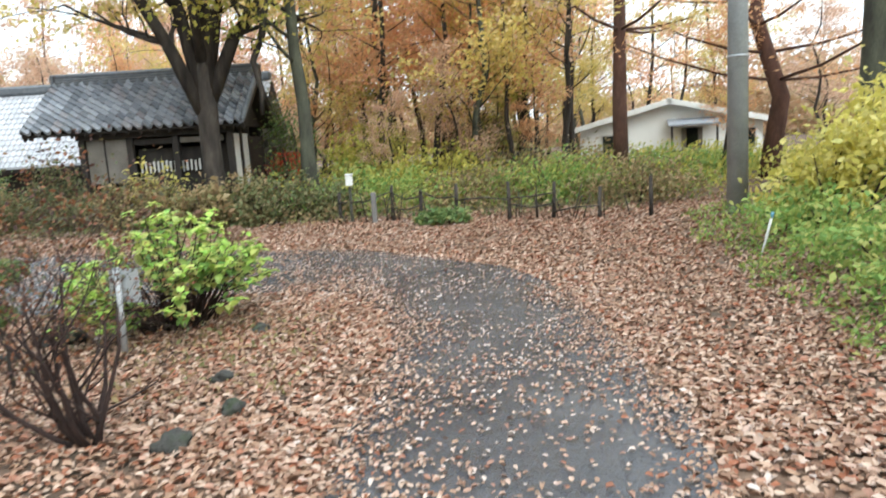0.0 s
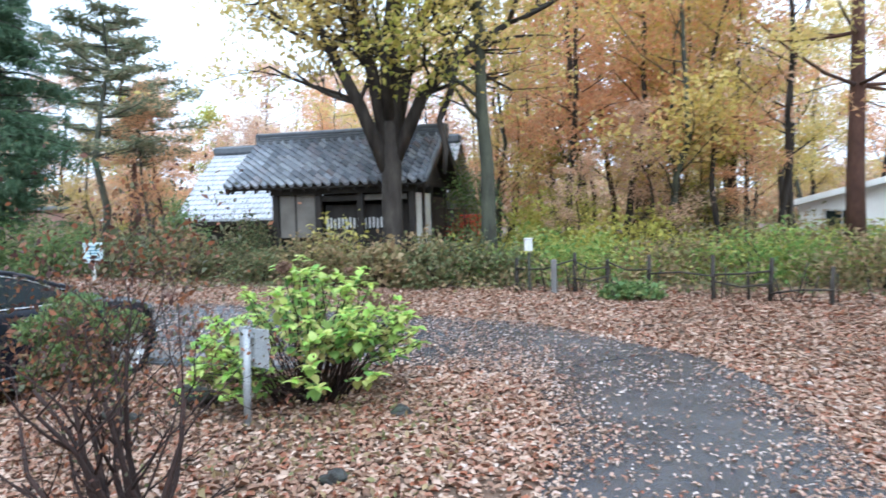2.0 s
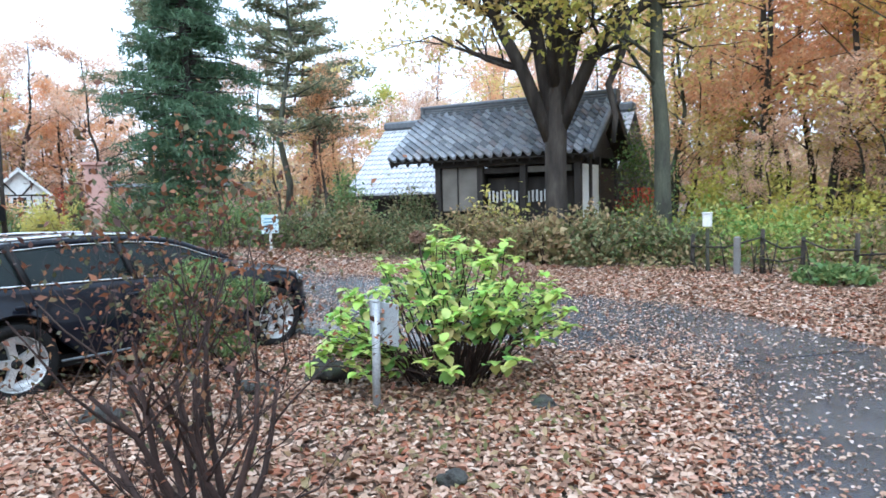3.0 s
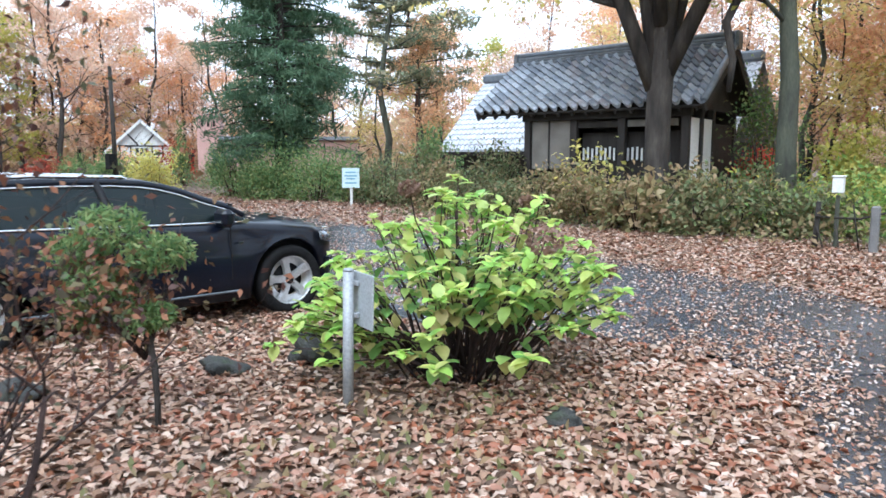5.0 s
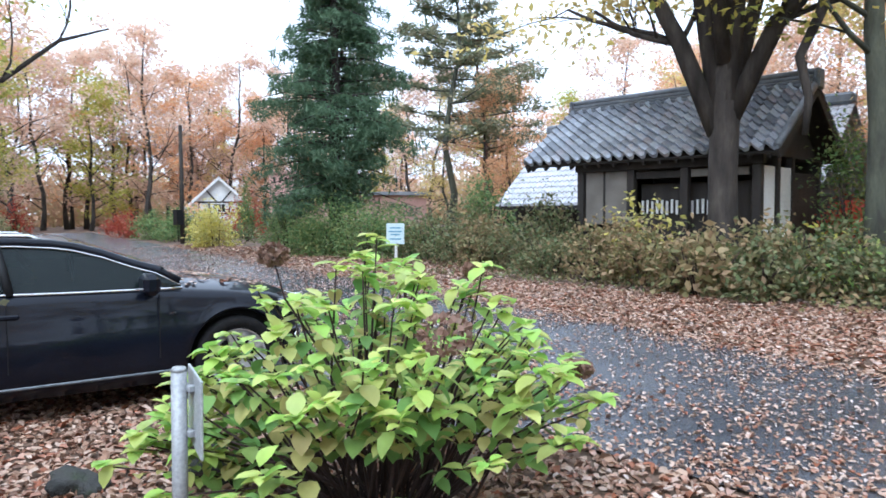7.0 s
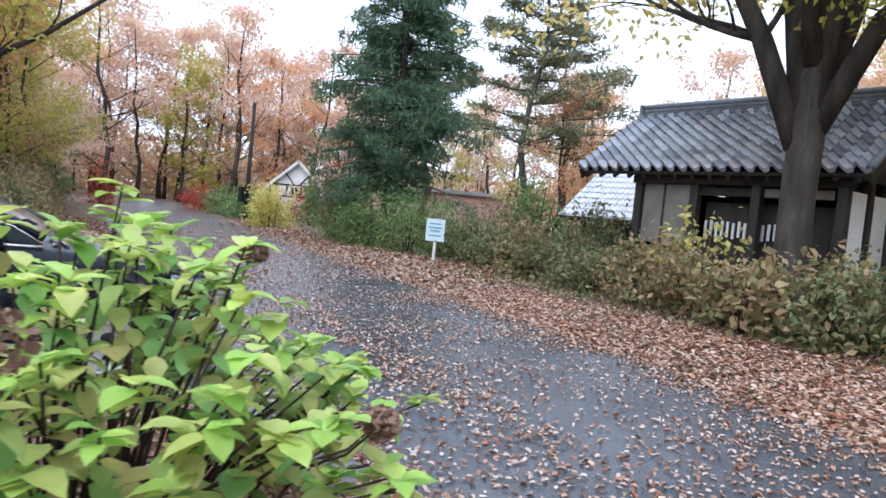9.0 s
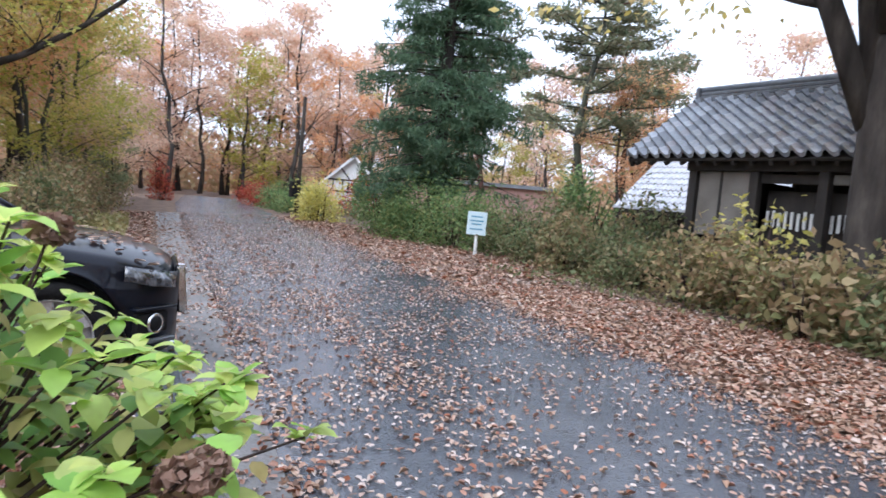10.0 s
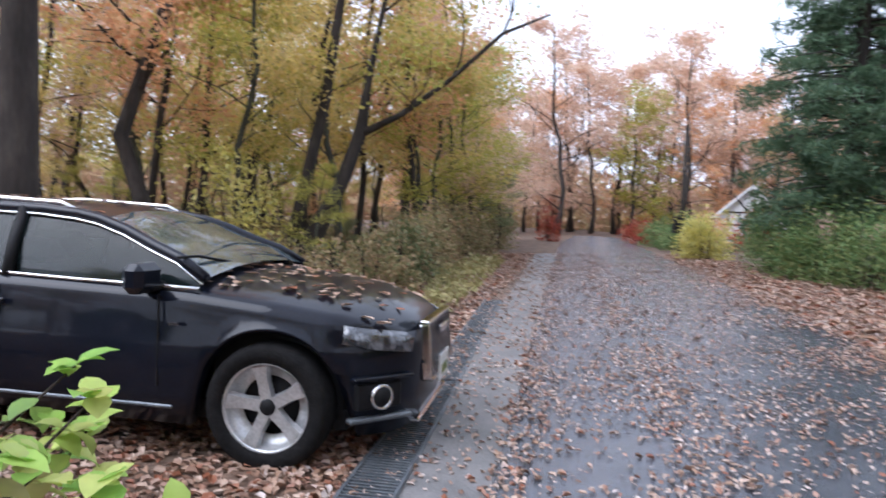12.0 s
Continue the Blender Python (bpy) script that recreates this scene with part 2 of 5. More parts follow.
def tube(V, F, path, radii, sides=8):
    """Adds a tapered tube along path to the lists V and F."""
    path = [Vector(p) for p in path]
    base = len(V)
    for i, p in enumerate(path):
        d = (path[min(i + 1, len(path) - 1)] - path[max(i - 1, 0)]).normalized()
        a = d.cross(Vector((0.31, 0.95, 0.05))).normalized()
        b = d.cross(a)
        for k in range(sides):
            t = 2 * math.pi * k / sides
            V.append(p + radii[i] * (math.cos(t) * a + math.sin(t) * b))
    for i in range(len(path) - 1):
        for k in range(sides):
            k2 = (k + 1) % sides
            F.append((base + i * sides + k, base + i * sides + k2, base + (i + 1) * sides + k2, base + (i + 1) * sides + k))
    F.append(tuple(base + k for k in reversed(range(sides))))
    F.append(tuple(base + (len(path) - 1) * sides + k for k in range(sides)))


def round_bar(name, path, radii, material, parent=None, label="", sides=12):
    V, F = [], []
    if not isinstance(radii, (list, tuple)):
        radii = [radii] * len(path)
    tube(V, F, path, radii, sides)
    return mesh(name, V, F, material, parent, label, smooth=True)


def leaves(P, size, flat=0.0, r=None, wide=0.55, droop=0.15, oval=False):
    """Folded leaf blades at the points P: returns vertices and quads. flat: how far they lie level."""
    r = r or rng
    n = len(P)
    P = np.asarray(P, float)
    az = r.uniform(0, 2 * np.pi, n)
    tilt = r.normal(0, 1.0, n) * (1 - flat) * 0.9
    ax = np.stack([np.cos(az) * np.cos(tilt), np.sin(az) * np.cos(tilt), np.sin(tilt)], 1)
    side = np.stack([-np.sin(az), np.cos(az), np.zeros(n)], 1)
    roll = r.normal(0, 1.0, n) * (1 - flat)
    up = np.cross(ax, side)
    s2 = side * np.cos(roll)[:, None] + up * np.sin(roll)[:, None]
    up2 = np.cross(ax, s2)
    s = (np.asarray(size) * r.uniform(0.65, 1.3, n))[:, None]
    curl = (r.uniform(0.0, 2.0, n) * droop)[:, None]
    base = P - ax * s * 0.5
    tip = P + ax * s * 0.5 - up2 * s * curl * 0.5
    le = P + s2 * s * wide * 0.5 + up2 * s * curl * 0.6 - ax * s * 0.05
    ri = P - s2 * s * wide * 0.5 + up2 * s * curl * 0.6 - ax * s * 0.05
    if oval:
        a, b = ax * s * 0.28, up2 * s * curl * 0.25
        V = np.stack([base, le - a, le * 0.82 + P * 0.18 + a + b, tip, ri * 0.82 + P * 0.18 + a, ri - a], 1).reshape(-1, 3)
        F = (np.arange(n)[:, None, None] * 6 + np.array([(0, 1, 2, 3), (0, 3, 4, 5)])[None]).reshape(-1, 4)
        return V, F
    V = np.stack([base, le, tip, ri], 1).reshape(-1, 3)
    F = np.arange(4 * n).reshape(-1, 4)
    return V, F


def blade_leaves(P, az, tilt, size, r):
    """Broad pointed leaves of eight faces, folded along the midrib, growing outwards."""
    rows = [(0.0, 0.0, 0.0), (0.22, 0.30, 0.03), (0.5, 0.38, 0.02), (0.78, 0.24, -0.05), (1.0, 0.0, -0.14)]
    n = len(P)
    ax = np.stack([np.cos(az) * np.cos(tilt), np.sin(az) * np.cos(tilt), np.sin(tilt)], 1)
    sd = np.stack([-np.sin(az), np.cos(az), np.zeros(n)], 1)
    up = np.cross(ax, sd)
    s = np.asarray(size)[:, None]
    bend = r.uniform(0.4, 1.9, n)[:, None]
    verts = []
    for t, w, h in rows:
        mid = P + ax * s * t + up * s * h * bend
        verts.append(mid)
        if 0 < t < 1:
            verts.append(mid + sd * s * w + up * s * 0.07)
            verts.append(mid - sd * s * w + up * s * 0.07)
    V = np.stack(verts, 1).reshape(-1, 3)
    q = [(0, 2, 1, 1), (1, 2, 5, 4)]
    tri = [(0, 1, 2), (0, 3, 1), (1, 4, 5), (1, 5, 2), (1, 6, 4), (1, 3, 6), (4, 7, 8), (4, 8, 5), (4, 9, 7), (4, 6, 9), (7, 10, 8), (7, 9, 10)]
    F = (np.arange(n)[:, None, None] * 11 + np.array(tri)[None]).reshape(-1, 3)
    return V, F


def grow(V, F, ends, start, way, length, radius, depth, r, spread=0.6, lift=0.15, sides=7, kids=3):
    """A limb that wanders and forks; its tips and outer joints go into ends."""
    p, d = Vector(start), Vector(way).normalized()
    n = 4
    path, rad = [p.copy()], [radius]
    for i in range(n):
        d = (d + Vector((r.normal(0, 0.16), r.normal(0, 0.16), r.normal(0, 0.1) + lift * 0.4))).normalized()
        p = p + d * length / n
        path.append(p.copy())
        rad.append(radius * (1 - 0.6 * (i + 1) / n))
    tube(V, F, path, rad, max(3, sides))
    if depth <= 0:
        ends.extend(path[2:])
        return
    for k in range(kids):
        i = int(r.integers(1, n + 1))
        side = Vector((r.normal(), r.normal(), r.normal() * 0.5)).normalized()
        grow(V, F, ends, path[i], d + side * spread * 1.6, length * r.uniform(0.5, 0.75), rad[i] * 0.62, depth - 1, r, spread, lift, sides - 2, kids)
    ends.append(path[-1])


def scatter(ends, count, sd, r, flat=1.0):
    E = np.array([tuple(e) for e in ends])
    P = E[r.integers(0, len(E), count)] + r.normal(0, 1, (count, 3)) * np.array([sd, sd, sd * flat])
    return P


def forest_tree(name, seed, height, bare, crown, leaf, bark, count, size, lean=0.02, trunk=0.14, label=""):
    """A slender woodland tree: straight trunk, side limbs, loose crown."""
    r = np.random.default_rng(seed)
    root = anchor(name)
    V, F, ends = [], [], []
    path, p = [], Vector((0, 0, -0.1))
    k = 9
    for i in range(k + 1):
        path.append(p.copy())
        p = p + Vector((r.normal(0, lean * height), r.normal(0, lean * height), height / k))
    tube(V, F, path, [trunk * (1.35 if i == 0 else 1) * (1 - 0.85 * i / k) + 0.01 for i in range(k + 1)], 8)
    for j in range(15):
        f = bare + (0.97 - bare) * j / 14
        i = min(k - 1, int(f * k))
        q = path[i].lerp(path[i + 1], f * k - i)
        az = r.uniform(0, 6.28)
        reach = crown * (0.45 + 0.75 * math.sin(math.pi * min(1, (f - bare) / (1 - bare) * 0.8 + 0.2))) * r.uniform(0.6, 1.15)
        grow(V, F, ends, q, (math.cos(az), math.sin(az), r.uniform(0.2, 0.9)), reach, trunk * 0.34 * (1.1 - f), 1, r, 0.6, 0.12, 5, 3)
    mesh("trunk", V, F, bark, root, smooth=True)
    LV, LF = leaves(scatter(ends, count, 0.42, r, 0.55), size, 0.35, r, 0.6)
    mesh("crown", LV, LF, leaf, root)
    tagged(root, label, "tree")
    return root


def bush(name, x, y, rx, ry, h, leaf, count, size, seed, label, z=None, category="shrub", stem=M_TWIG, flat=0.2, low=0.1):
    """A shrub of many stems with an uneven mass of leaves."""
    r = np.random.default_rng(seed)
    root = anchor(name, pose(x, y, ground_z(x, y) if z is None else z, 0, 0, 0))
    V, F, ends = [], [], []
    for j in range(9):
        az, out = r.uniform(0, 6.28), r.uniform(0.1, 1.0)
        tip = Vector((math.cos(az) * rx * out, math.sin(az) * ry * out, h * r.uniform(0.6, 0.95) * (1 - 0.35 * out * out)))
        foot = Vector((tip.x * 0.35, tip.y * 0.35, -0.05))
        mid = foot.lerp(tip, 0.5) + Vector((r.normal(0, 0.06), r.normal(0, 0.06), 0.1 * h))
        round_bar("stem", [foot, mid, tip], [0.02, 0.014, 0.006], stem, root, sides=5)
    n = 26
    a, t = r.uniform(0, 6.28, n), np.sqrt(r.uniform(0, 1, n))
    cz = r.uniform(low, 0.92, n) * h * (1 - 0.45 * t * t)
    C = np.stack([np.cos(a) * t * rx * 0.9, np.sin(a) * t * ry * 0.9, cz], 1)
    P = C[r.integers(0, n, count)] + r.normal(0, 1, (count, 3)) * np.array([rx, ry, h]) * np.array([0.2, 0.2, 0.13])
    P[:, 2] = np.abs(P[:, 2]) + 0.02
    LV, LF = leaves(P, size, flat, r)
    mesh("foliage", LV, LF, leaf, root)
    return tagged(root, label, category)


# ---- ground ----
def sstep(a, b, v):
    t = np.clip((v - a) / (b - a), 0, 1)
    return t * t * (3 - 2 * t)


def ground_h(x, y):
    """The lie of the land: down from the start, level at the road, a bank beside the drive."""
    z = -0.42 * sstep(-0.8, 7.2, y) + 0.34 * sstep(9.5, 22, y)
    z = z + 0.55 * sstep(3.1, 6.5, x) * sstep(-4, 2, y) * (1 - sstep(12.5, 15, y))
    z = z - 0.05 * np.exp(-((x + 6.8) ** 2 / 4 + (y - 7.2) ** 2 / 6))
    return z


def ground_z(x, y):
    return float(ground_h(np.float64(x), np.float64(y)))


def line_at(pts, s):
    """Points at the fractions s along a smooth polyline."""
    pts = np.array(pts, float)
    d = np.r_[0, np.cumsum(np.hypot(*np.diff(pts, axis=0).T))]
    s = np.asarray(s) * d[-1]
    return np.stack([np.interp(s, d, pts[:, 0]), np.interp(s, d, pts[:, 1])], 1)


def strip(name, left, right, n, m, lift, material, label, wobble=0.0):
    A, B = line_at(left, np.linspace(0, 1, n)), line_at(right, np.linspace(0, 1, n))
    r = np.random.default_rng(3)
    wob = np.convolve(r.normal(0, 1, n + 8), np.ones(5) / 5, "same")[:n] * wobble
    V, F = [], []
    for i in range(n):
        for j in range(m):
            f = j / (m - 1)
            q = A[i] * (1 - f) + B[i] * f
            q = q + (A[i] - B[i]) / max(0.1, np.hypot(*(A[i] - B[i]))) * wob[i] * (1 - 2 * f)
            V.append((q[0], q[1], ground_z(q[0], q[1]) + lift))
    for i in range(n - 1):
        for j in range(m - 1):
            F.append((i * m + j, i * m + j + 1, (i + 1) * m + j + 1, (i + 1) * m + j))
    ob = mesh(name, V, F, material, smooth=True)
    return tagged(ob, label, "road", kind="structure")


gx = np.r_[-900, -400, -200, -120, np.arange(-80, 40.1, 0.8), 60, 110, 250, 900]
gy = np.r_[-900, -300, -100, -50, np.arange(-24, 60.1, 0.6), 90, 150, 400, 900]
GX, GY = np.meshgrid(gx, gy, indexing="ij")
GV = np.stack([GX, GY, ground_h(GX, GY)], -1).reshape(-1, 3)
ia = np.arange(len(gx) - 1)[:, None] * len(gy) + np.arange(len(gy) - 1)[None]
GF = np.stack([ia, ia + len(gy), ia + len(gy) + 1, ia + 1], -1).reshape(-1, 4)
tagged(mesh("ground", GV, GF, M_SOIL, smooth=True), "brown soil under fallen autumn leaves", "ground", kind="structure")

DRIVE_L = [(-0.75, -10), (-0.7, 0), (-0.74, 3.3), (-0.7, 4.4), (-0.58, 5.4), (-0.52, 6.8), (-0.75, 8.0), (-1.2, 8.95), (-1.9, 9.35), (-3.2, 9.4)]
DRIVE_R = [(1.15, -10), (1.15, 0), (1.2, 3), (1.55, 4.3), (1.58, 5.5), (1.58, 6.9), (1.5, 8.3), (0.95, 10.2), (-1.5, 12.6)]
ROAD_L = [(-1.1, 9.2), (-1.9, 9.35), (-3.2, 9.3), (-5.5, 9.64), (-7.2, 9.98), (-12.2, 10.8), (-29.5, 14.0), (-40, 16.0), (-57, 20)]
ROAD_R = [(0.4, 10.6), (-1.6, 12.6), (-3.7, 13.2), (-6.6, 13.85), (-9.2, 14.3), (-15.4, 15.4), (-19.3, 16.2), (-30, 18.2), (-42, 20.4), (-57, 24)]
strip("road_drive", DRIVE_L, DRIVE_R, 60, 8, 0.02, M_ASPHALT, "damp grey asphalt drive strewn with leaves", 0.12)
strip("road", ROAD_L, ROAD_R, 90, 10, 0.026, M_ASPHALT, "damp grey asphalt road strewn with pale leaves", 0.0)
strip("pavement", [(-3.6, 8.95), (-5.45, 9.22), (-10.1, 9.93), (-30, 13.3)], [(-3.2, 9.25), (-5.5, 9.72), (-12.2, 10.9), (-30, 14.15)], 50, 3, 0.032, M_CONCRETE, "worn pale concrete strip beside the road", 0.01)

# ---- drain channel ----
def gutter_line(s):
    """A point on the drain's middle, s metres from its near end."""
    return (-4.0 - 0.985 * s, 8.88 + 0.15 * s)


GUT_AZ = math.degrees(math.atan2(0.15, -0.985))


def grating():
    root = anchor("drain_grating")
    box("side_bar", (1.0, 0.02, 0.04), (0.5, 0.14, 0), M_GRATE, root, bevel=0.003)
    box("side_bar", (1.0, 0.02, 0.04), (0.5, -0.14, 0), M_GRATE, root, bevel=0.003)
    first = None
    for i in range(24):
        if first is None:
            first = box("cross_bar", (0.012, 0.26, 0.03), (0, 0, 0), M_GRATE, root, bevel=0)
            first.location = (0.03, 0, 0)
        else:
            o = first.copy()
            scene.collection.objects.link(o)
            o.location = (0.03 + i * 0.041, 0, 0)
    box("channel_bed", (1.0, 0.26, 0.01), (0.5, 0, -0.017), M_PLASTIC, root, bevel=0)
    return tagged(root, "grey steel drain grating set along the road edge", "grating", "drain gratings")


g0 = grating()
for i in range(10):
    x, y = gutter_line(i * 1.0)
    m = pose(x, y, ground_z(x, y) + 0.03, 0, 0, GUT_AZ)
    if i == 0:
        g0.matrix_basis = m
    else:
        copy_thing(g0, m)


# ---- gate hut with tiled roof ----
def gate_hut():
    root = anchor("gate_hut", pose(0, 0, 0))
    X0, X1, YF, YR, YB = -11.05, -5.1, 19.05, 21.1, 23.1
    ZE, ZR = 2.33, 3.75
    zg = ground_z(-8, 20)
    body = anchor("frame_body")
    body.parent = root
    slope = math.atan2(ZR - ZE, YR - YF)
    run = math.hypot(ZR - ZE, YR - YF)
    # posts and walls
    for x in (-9.65, -8.35, -7.1, -5.62):
        box("post", (0.17, 0.17, 2.3 - zg), (x, 19.4, (2.3 + zg) / 2), M_DARKWOOD, root)
    for x in (-9.65, -5.62):
        for y in (20.3, 21.1, 22.8):
            box("post", (0.15, 0.15, 2.3 - zg), (x, y, (2.3 + zg) / 2), M_DARKWOOD, root)
    box("lintel", (4.3, 0.16, 0.2), (-7.63, 19.37, 2.2), M_DARKWOOD, root)
    box("wall_panel", (1.1, 0.06, 1.2), (-9.0, 19.43, 1.5), M_PANEL, root, "weathered grey-brown board panel")
    box("panel_batten", (0.05, 0.03, 1.2), (-9.05, 19.39, 1.5), M_DARKWOOD, root)
    box("low_wall", (1.1, 0.08, 0.8), (-9.0, 19.43, zg + 0.4), M_DARKWOOD, root)
    box("beam_panel", (1.2, 0.05, 0.16), (-7.73, 19.45, 1.98), M_DARKWOOD, root)
    box("beam_panel", (1.2, 0.05, 0.16), (-6.4, 19.45, 1.98), M_PANEL, root)
    box("wall_panel", (0.05, 0.62, 1.55), (-5.6, 19.83, 1.3), M_PLASTER, root, "white plaster panel between dark posts")
    box("wall_panel", (0.05, 0.66, 1.55), (-5.6, 20.72, 1.3), M_PLASTER, root, "white plaster panel between dark posts")
    box("back_wall", (4.1, 0.08, 2.0), (-7.63, 22.8, zg + 1.0), M_DARKWOOD, root)
    box("back_lintel", (4.1, 0.1, 0.62), (-7.63, 22.8, 2.0), M_DARKWOOD, root)
    # white paint stands in for light falling through the lattice from behind
    slat = box("lattice_slat", (0.05, 0.03, 0.3), (0, 0, 0), M_WHITE, root, bevel=0.004)
    slat.location = (-8.2, 19.62, 1.28)
    for i in range(1, 17):
        o = slat.copy()
        scene.collection.objects.link(o)
        o.location = (-8.2 + i * 0.115, 19.62, 1.28 + 0.02 * math.sin(i * 2.3))
    box("side_wall", (0.06, 1.55, 2.1), (-5.62, 21.95, zg + 1.05), M_DARKWOOD, root)
    box("inner_screen", (2.6, 0.05, 1.9), (-7.0, 19.75, zg + 0.95), M_DARKWOOD, root)
    box("side_wall", (0.06, 3.2, 2.2), (-9.66, 21.1, zg + 1.1), M_DARKWOOD, root)
    # roof deck, eaves, gables
    for y0, y1, nm in ((YF, YR, "roof_deck"), (YB, YR, "roof_deck")):
        w = math.hypot(ZR - ZE, y1 - y0)
        a = math.degrees(math.atan2(ZR - ZE, y1 - y0))
        box(nm, (X1 - X0 - 0.06, w, 0.06), ((X0 + X1) / 2, (y0 + y1) / 2, (ZE + ZR) / 2 - 0.06), M_DARKWOOD, root, rot=(a, 0, 0))
    for x in (X0 + 0.03, X1 - 0.03):
        for y0 in (YF, YB):
            w = math.hypot(ZR - ZE, YR - y0)
            a = math.degrees(math.atan2(ZR - ZE, YR - y0))
            box("barge_board", (0.06, w, 0.2), (x, (y0 + YR) / 2, (ZE + ZR) / 2 - 0.1), M_DARKWOOD, root, rot=(a, 0, 0))
    for x in np.linspace(X0 + 0.2, X1 - 0.2, 16):
        box("rafter", (0.06, 1.0, 0.08), (x, YF + 0.42, ZE - 0.13 + 0.42 * math.tan(slope)), M_DARKWOOD, root, rot=(math.degrees(slope), 0, 0), bevel=0)
    for x in (-5.62, -9.65):
        V = [(x - 0.03, 19.4, 2.3), (x + 0.03, 19.4, 2.3), (x + 0.03, 22.8, 2.3), (x - 0.03, 22.8, 2.3), (x - 0.03, YR, 3.5), (x + 0.03, YR, 3.5)]
        mesh("gable_board", V, [(0, 1, 2, 3), (0, 4, 5, 1), (2, 5, 4, 3), (1, 5, 2), (0, 3, 4)], M_DARKWOOD, root)
    # ridge
    for k, (h, w) in enumerate(((0.08, 0.34), (0.08, 0.28), (0.08, 0.24))):
        box("ridge_course", (X1 - X0 - 0.1, w, h - 0.012), ((X0 + X1) / 2, YR, ZR + 0.02 + 0.08 * k), M_RIDGE, root)
    round_bar("ridge_cap", [(X0, YR, ZR + 0.27), (X1, YR, ZR + 0.27)], 0.085, M_RIDGE, root)
    for x in (X0 - 0.02, X1 + 0.02):
        box("ridge_end", (0.1, 0.34, 0.42), (x, YR, ZR + 0.13), M_RIDGE, root, "carved end tile of the ridge", bevel=0.05)
    # pantiles: an S section that laps over the course below
    cols, rows = 22, 11
    pitch_x, pitch_y = (X1 - X0) / cols, run / rows
    sec = [(-0.5, 0.0), (-0.28, 0.095), (-0.06, 0.015), (0.15, -0.035), (0.36, -0.025), (0.5, 0.0)]
    V, F = [], []
    for j, (yy, lift) in enumerate(((0.0, 0.085), (1.16, 0.008))):
        for u, h in sec:
            V.append((u * pitch_x * 1.04, yy * pitch_y, h * 1.2 + lift))
    for u, h in sec:
        V.append((u * pitch_x * 1.04, 0.0, h * 1.2 + 0.008))
    k = len(sec)
    F = [(i, i + 1, k + i + 1, k + i) for i in range(k - 1)] + [(2 * k + i, 2 * k + i + 1, i + 1, i) for i in range(k - 1)]
    tile = mesh("roof_tile", V, F, M_TILE, root)
    r = np.random.default_rng(5)
    first = True
    for c in range(cols):
        for q in range(rows):
            o = tile if first else tile.copy()
            if not first:
                scene.collection.objects.link(o)
            first = False
            f = q / rows
            sag = 0.0
            o.matrix_basis = pose(X0 + (c + 0.5) * pitch_x, YF - 0.05 + f * (YR - YF), ZE + f * (ZR - ZE) + sag + r.normal(0, 0.003), math.degrees(slope) + r.normal(0, 0.8), r.normal(0, 0.7), 0)
    BV, BF = [], []
    for c in range(cols):
        for q in range(rows):
            f = q / rows
            mm = pose(X0 + (c + 0.5) * pitch_x, YB + 0.05 - f * (YB - YR), ZE + f * (ZR - ZE), math.degrees(slope), 0, 180)
            b = len(BV)
            mm = Matrix.Translation((X0 + (c + 0.5) * pitch_x, YB + 0.05 - f * (YB - YR), ZE + f * (ZR - ZE))) @ pose(0, 0, 0, 0, 0, 180) @ pose(0, 0, 0, math.degrees(slope))
            BV += [mm @ Vector(v) for v in V]
            BF += [tuple(b + i for i in fc) for fc in F]
    tagged(mesh("rear_tiles", BV, BF, M_TILE, root), kind="stuff")
    round_bar("verge_tile", [(X0 + 0.03, YF - 0.04, ZE + 0.07), (X0 + 0.03, YR, ZR + 0.07)], 0.075, M_RIDGE, root)
    round_bar("verge_tile", [(X1 - 0.03, YF - 0.04, ZE + 0.07), (X1 - 0.03, YR, ZR + 0.07)], 0.075, M_RIDGE, root)
    bpy.data.objects.remove(body)
    return tagged(root, "old gate hut with grey glazed tile roof and dark timber", "hut")


gate_hut()


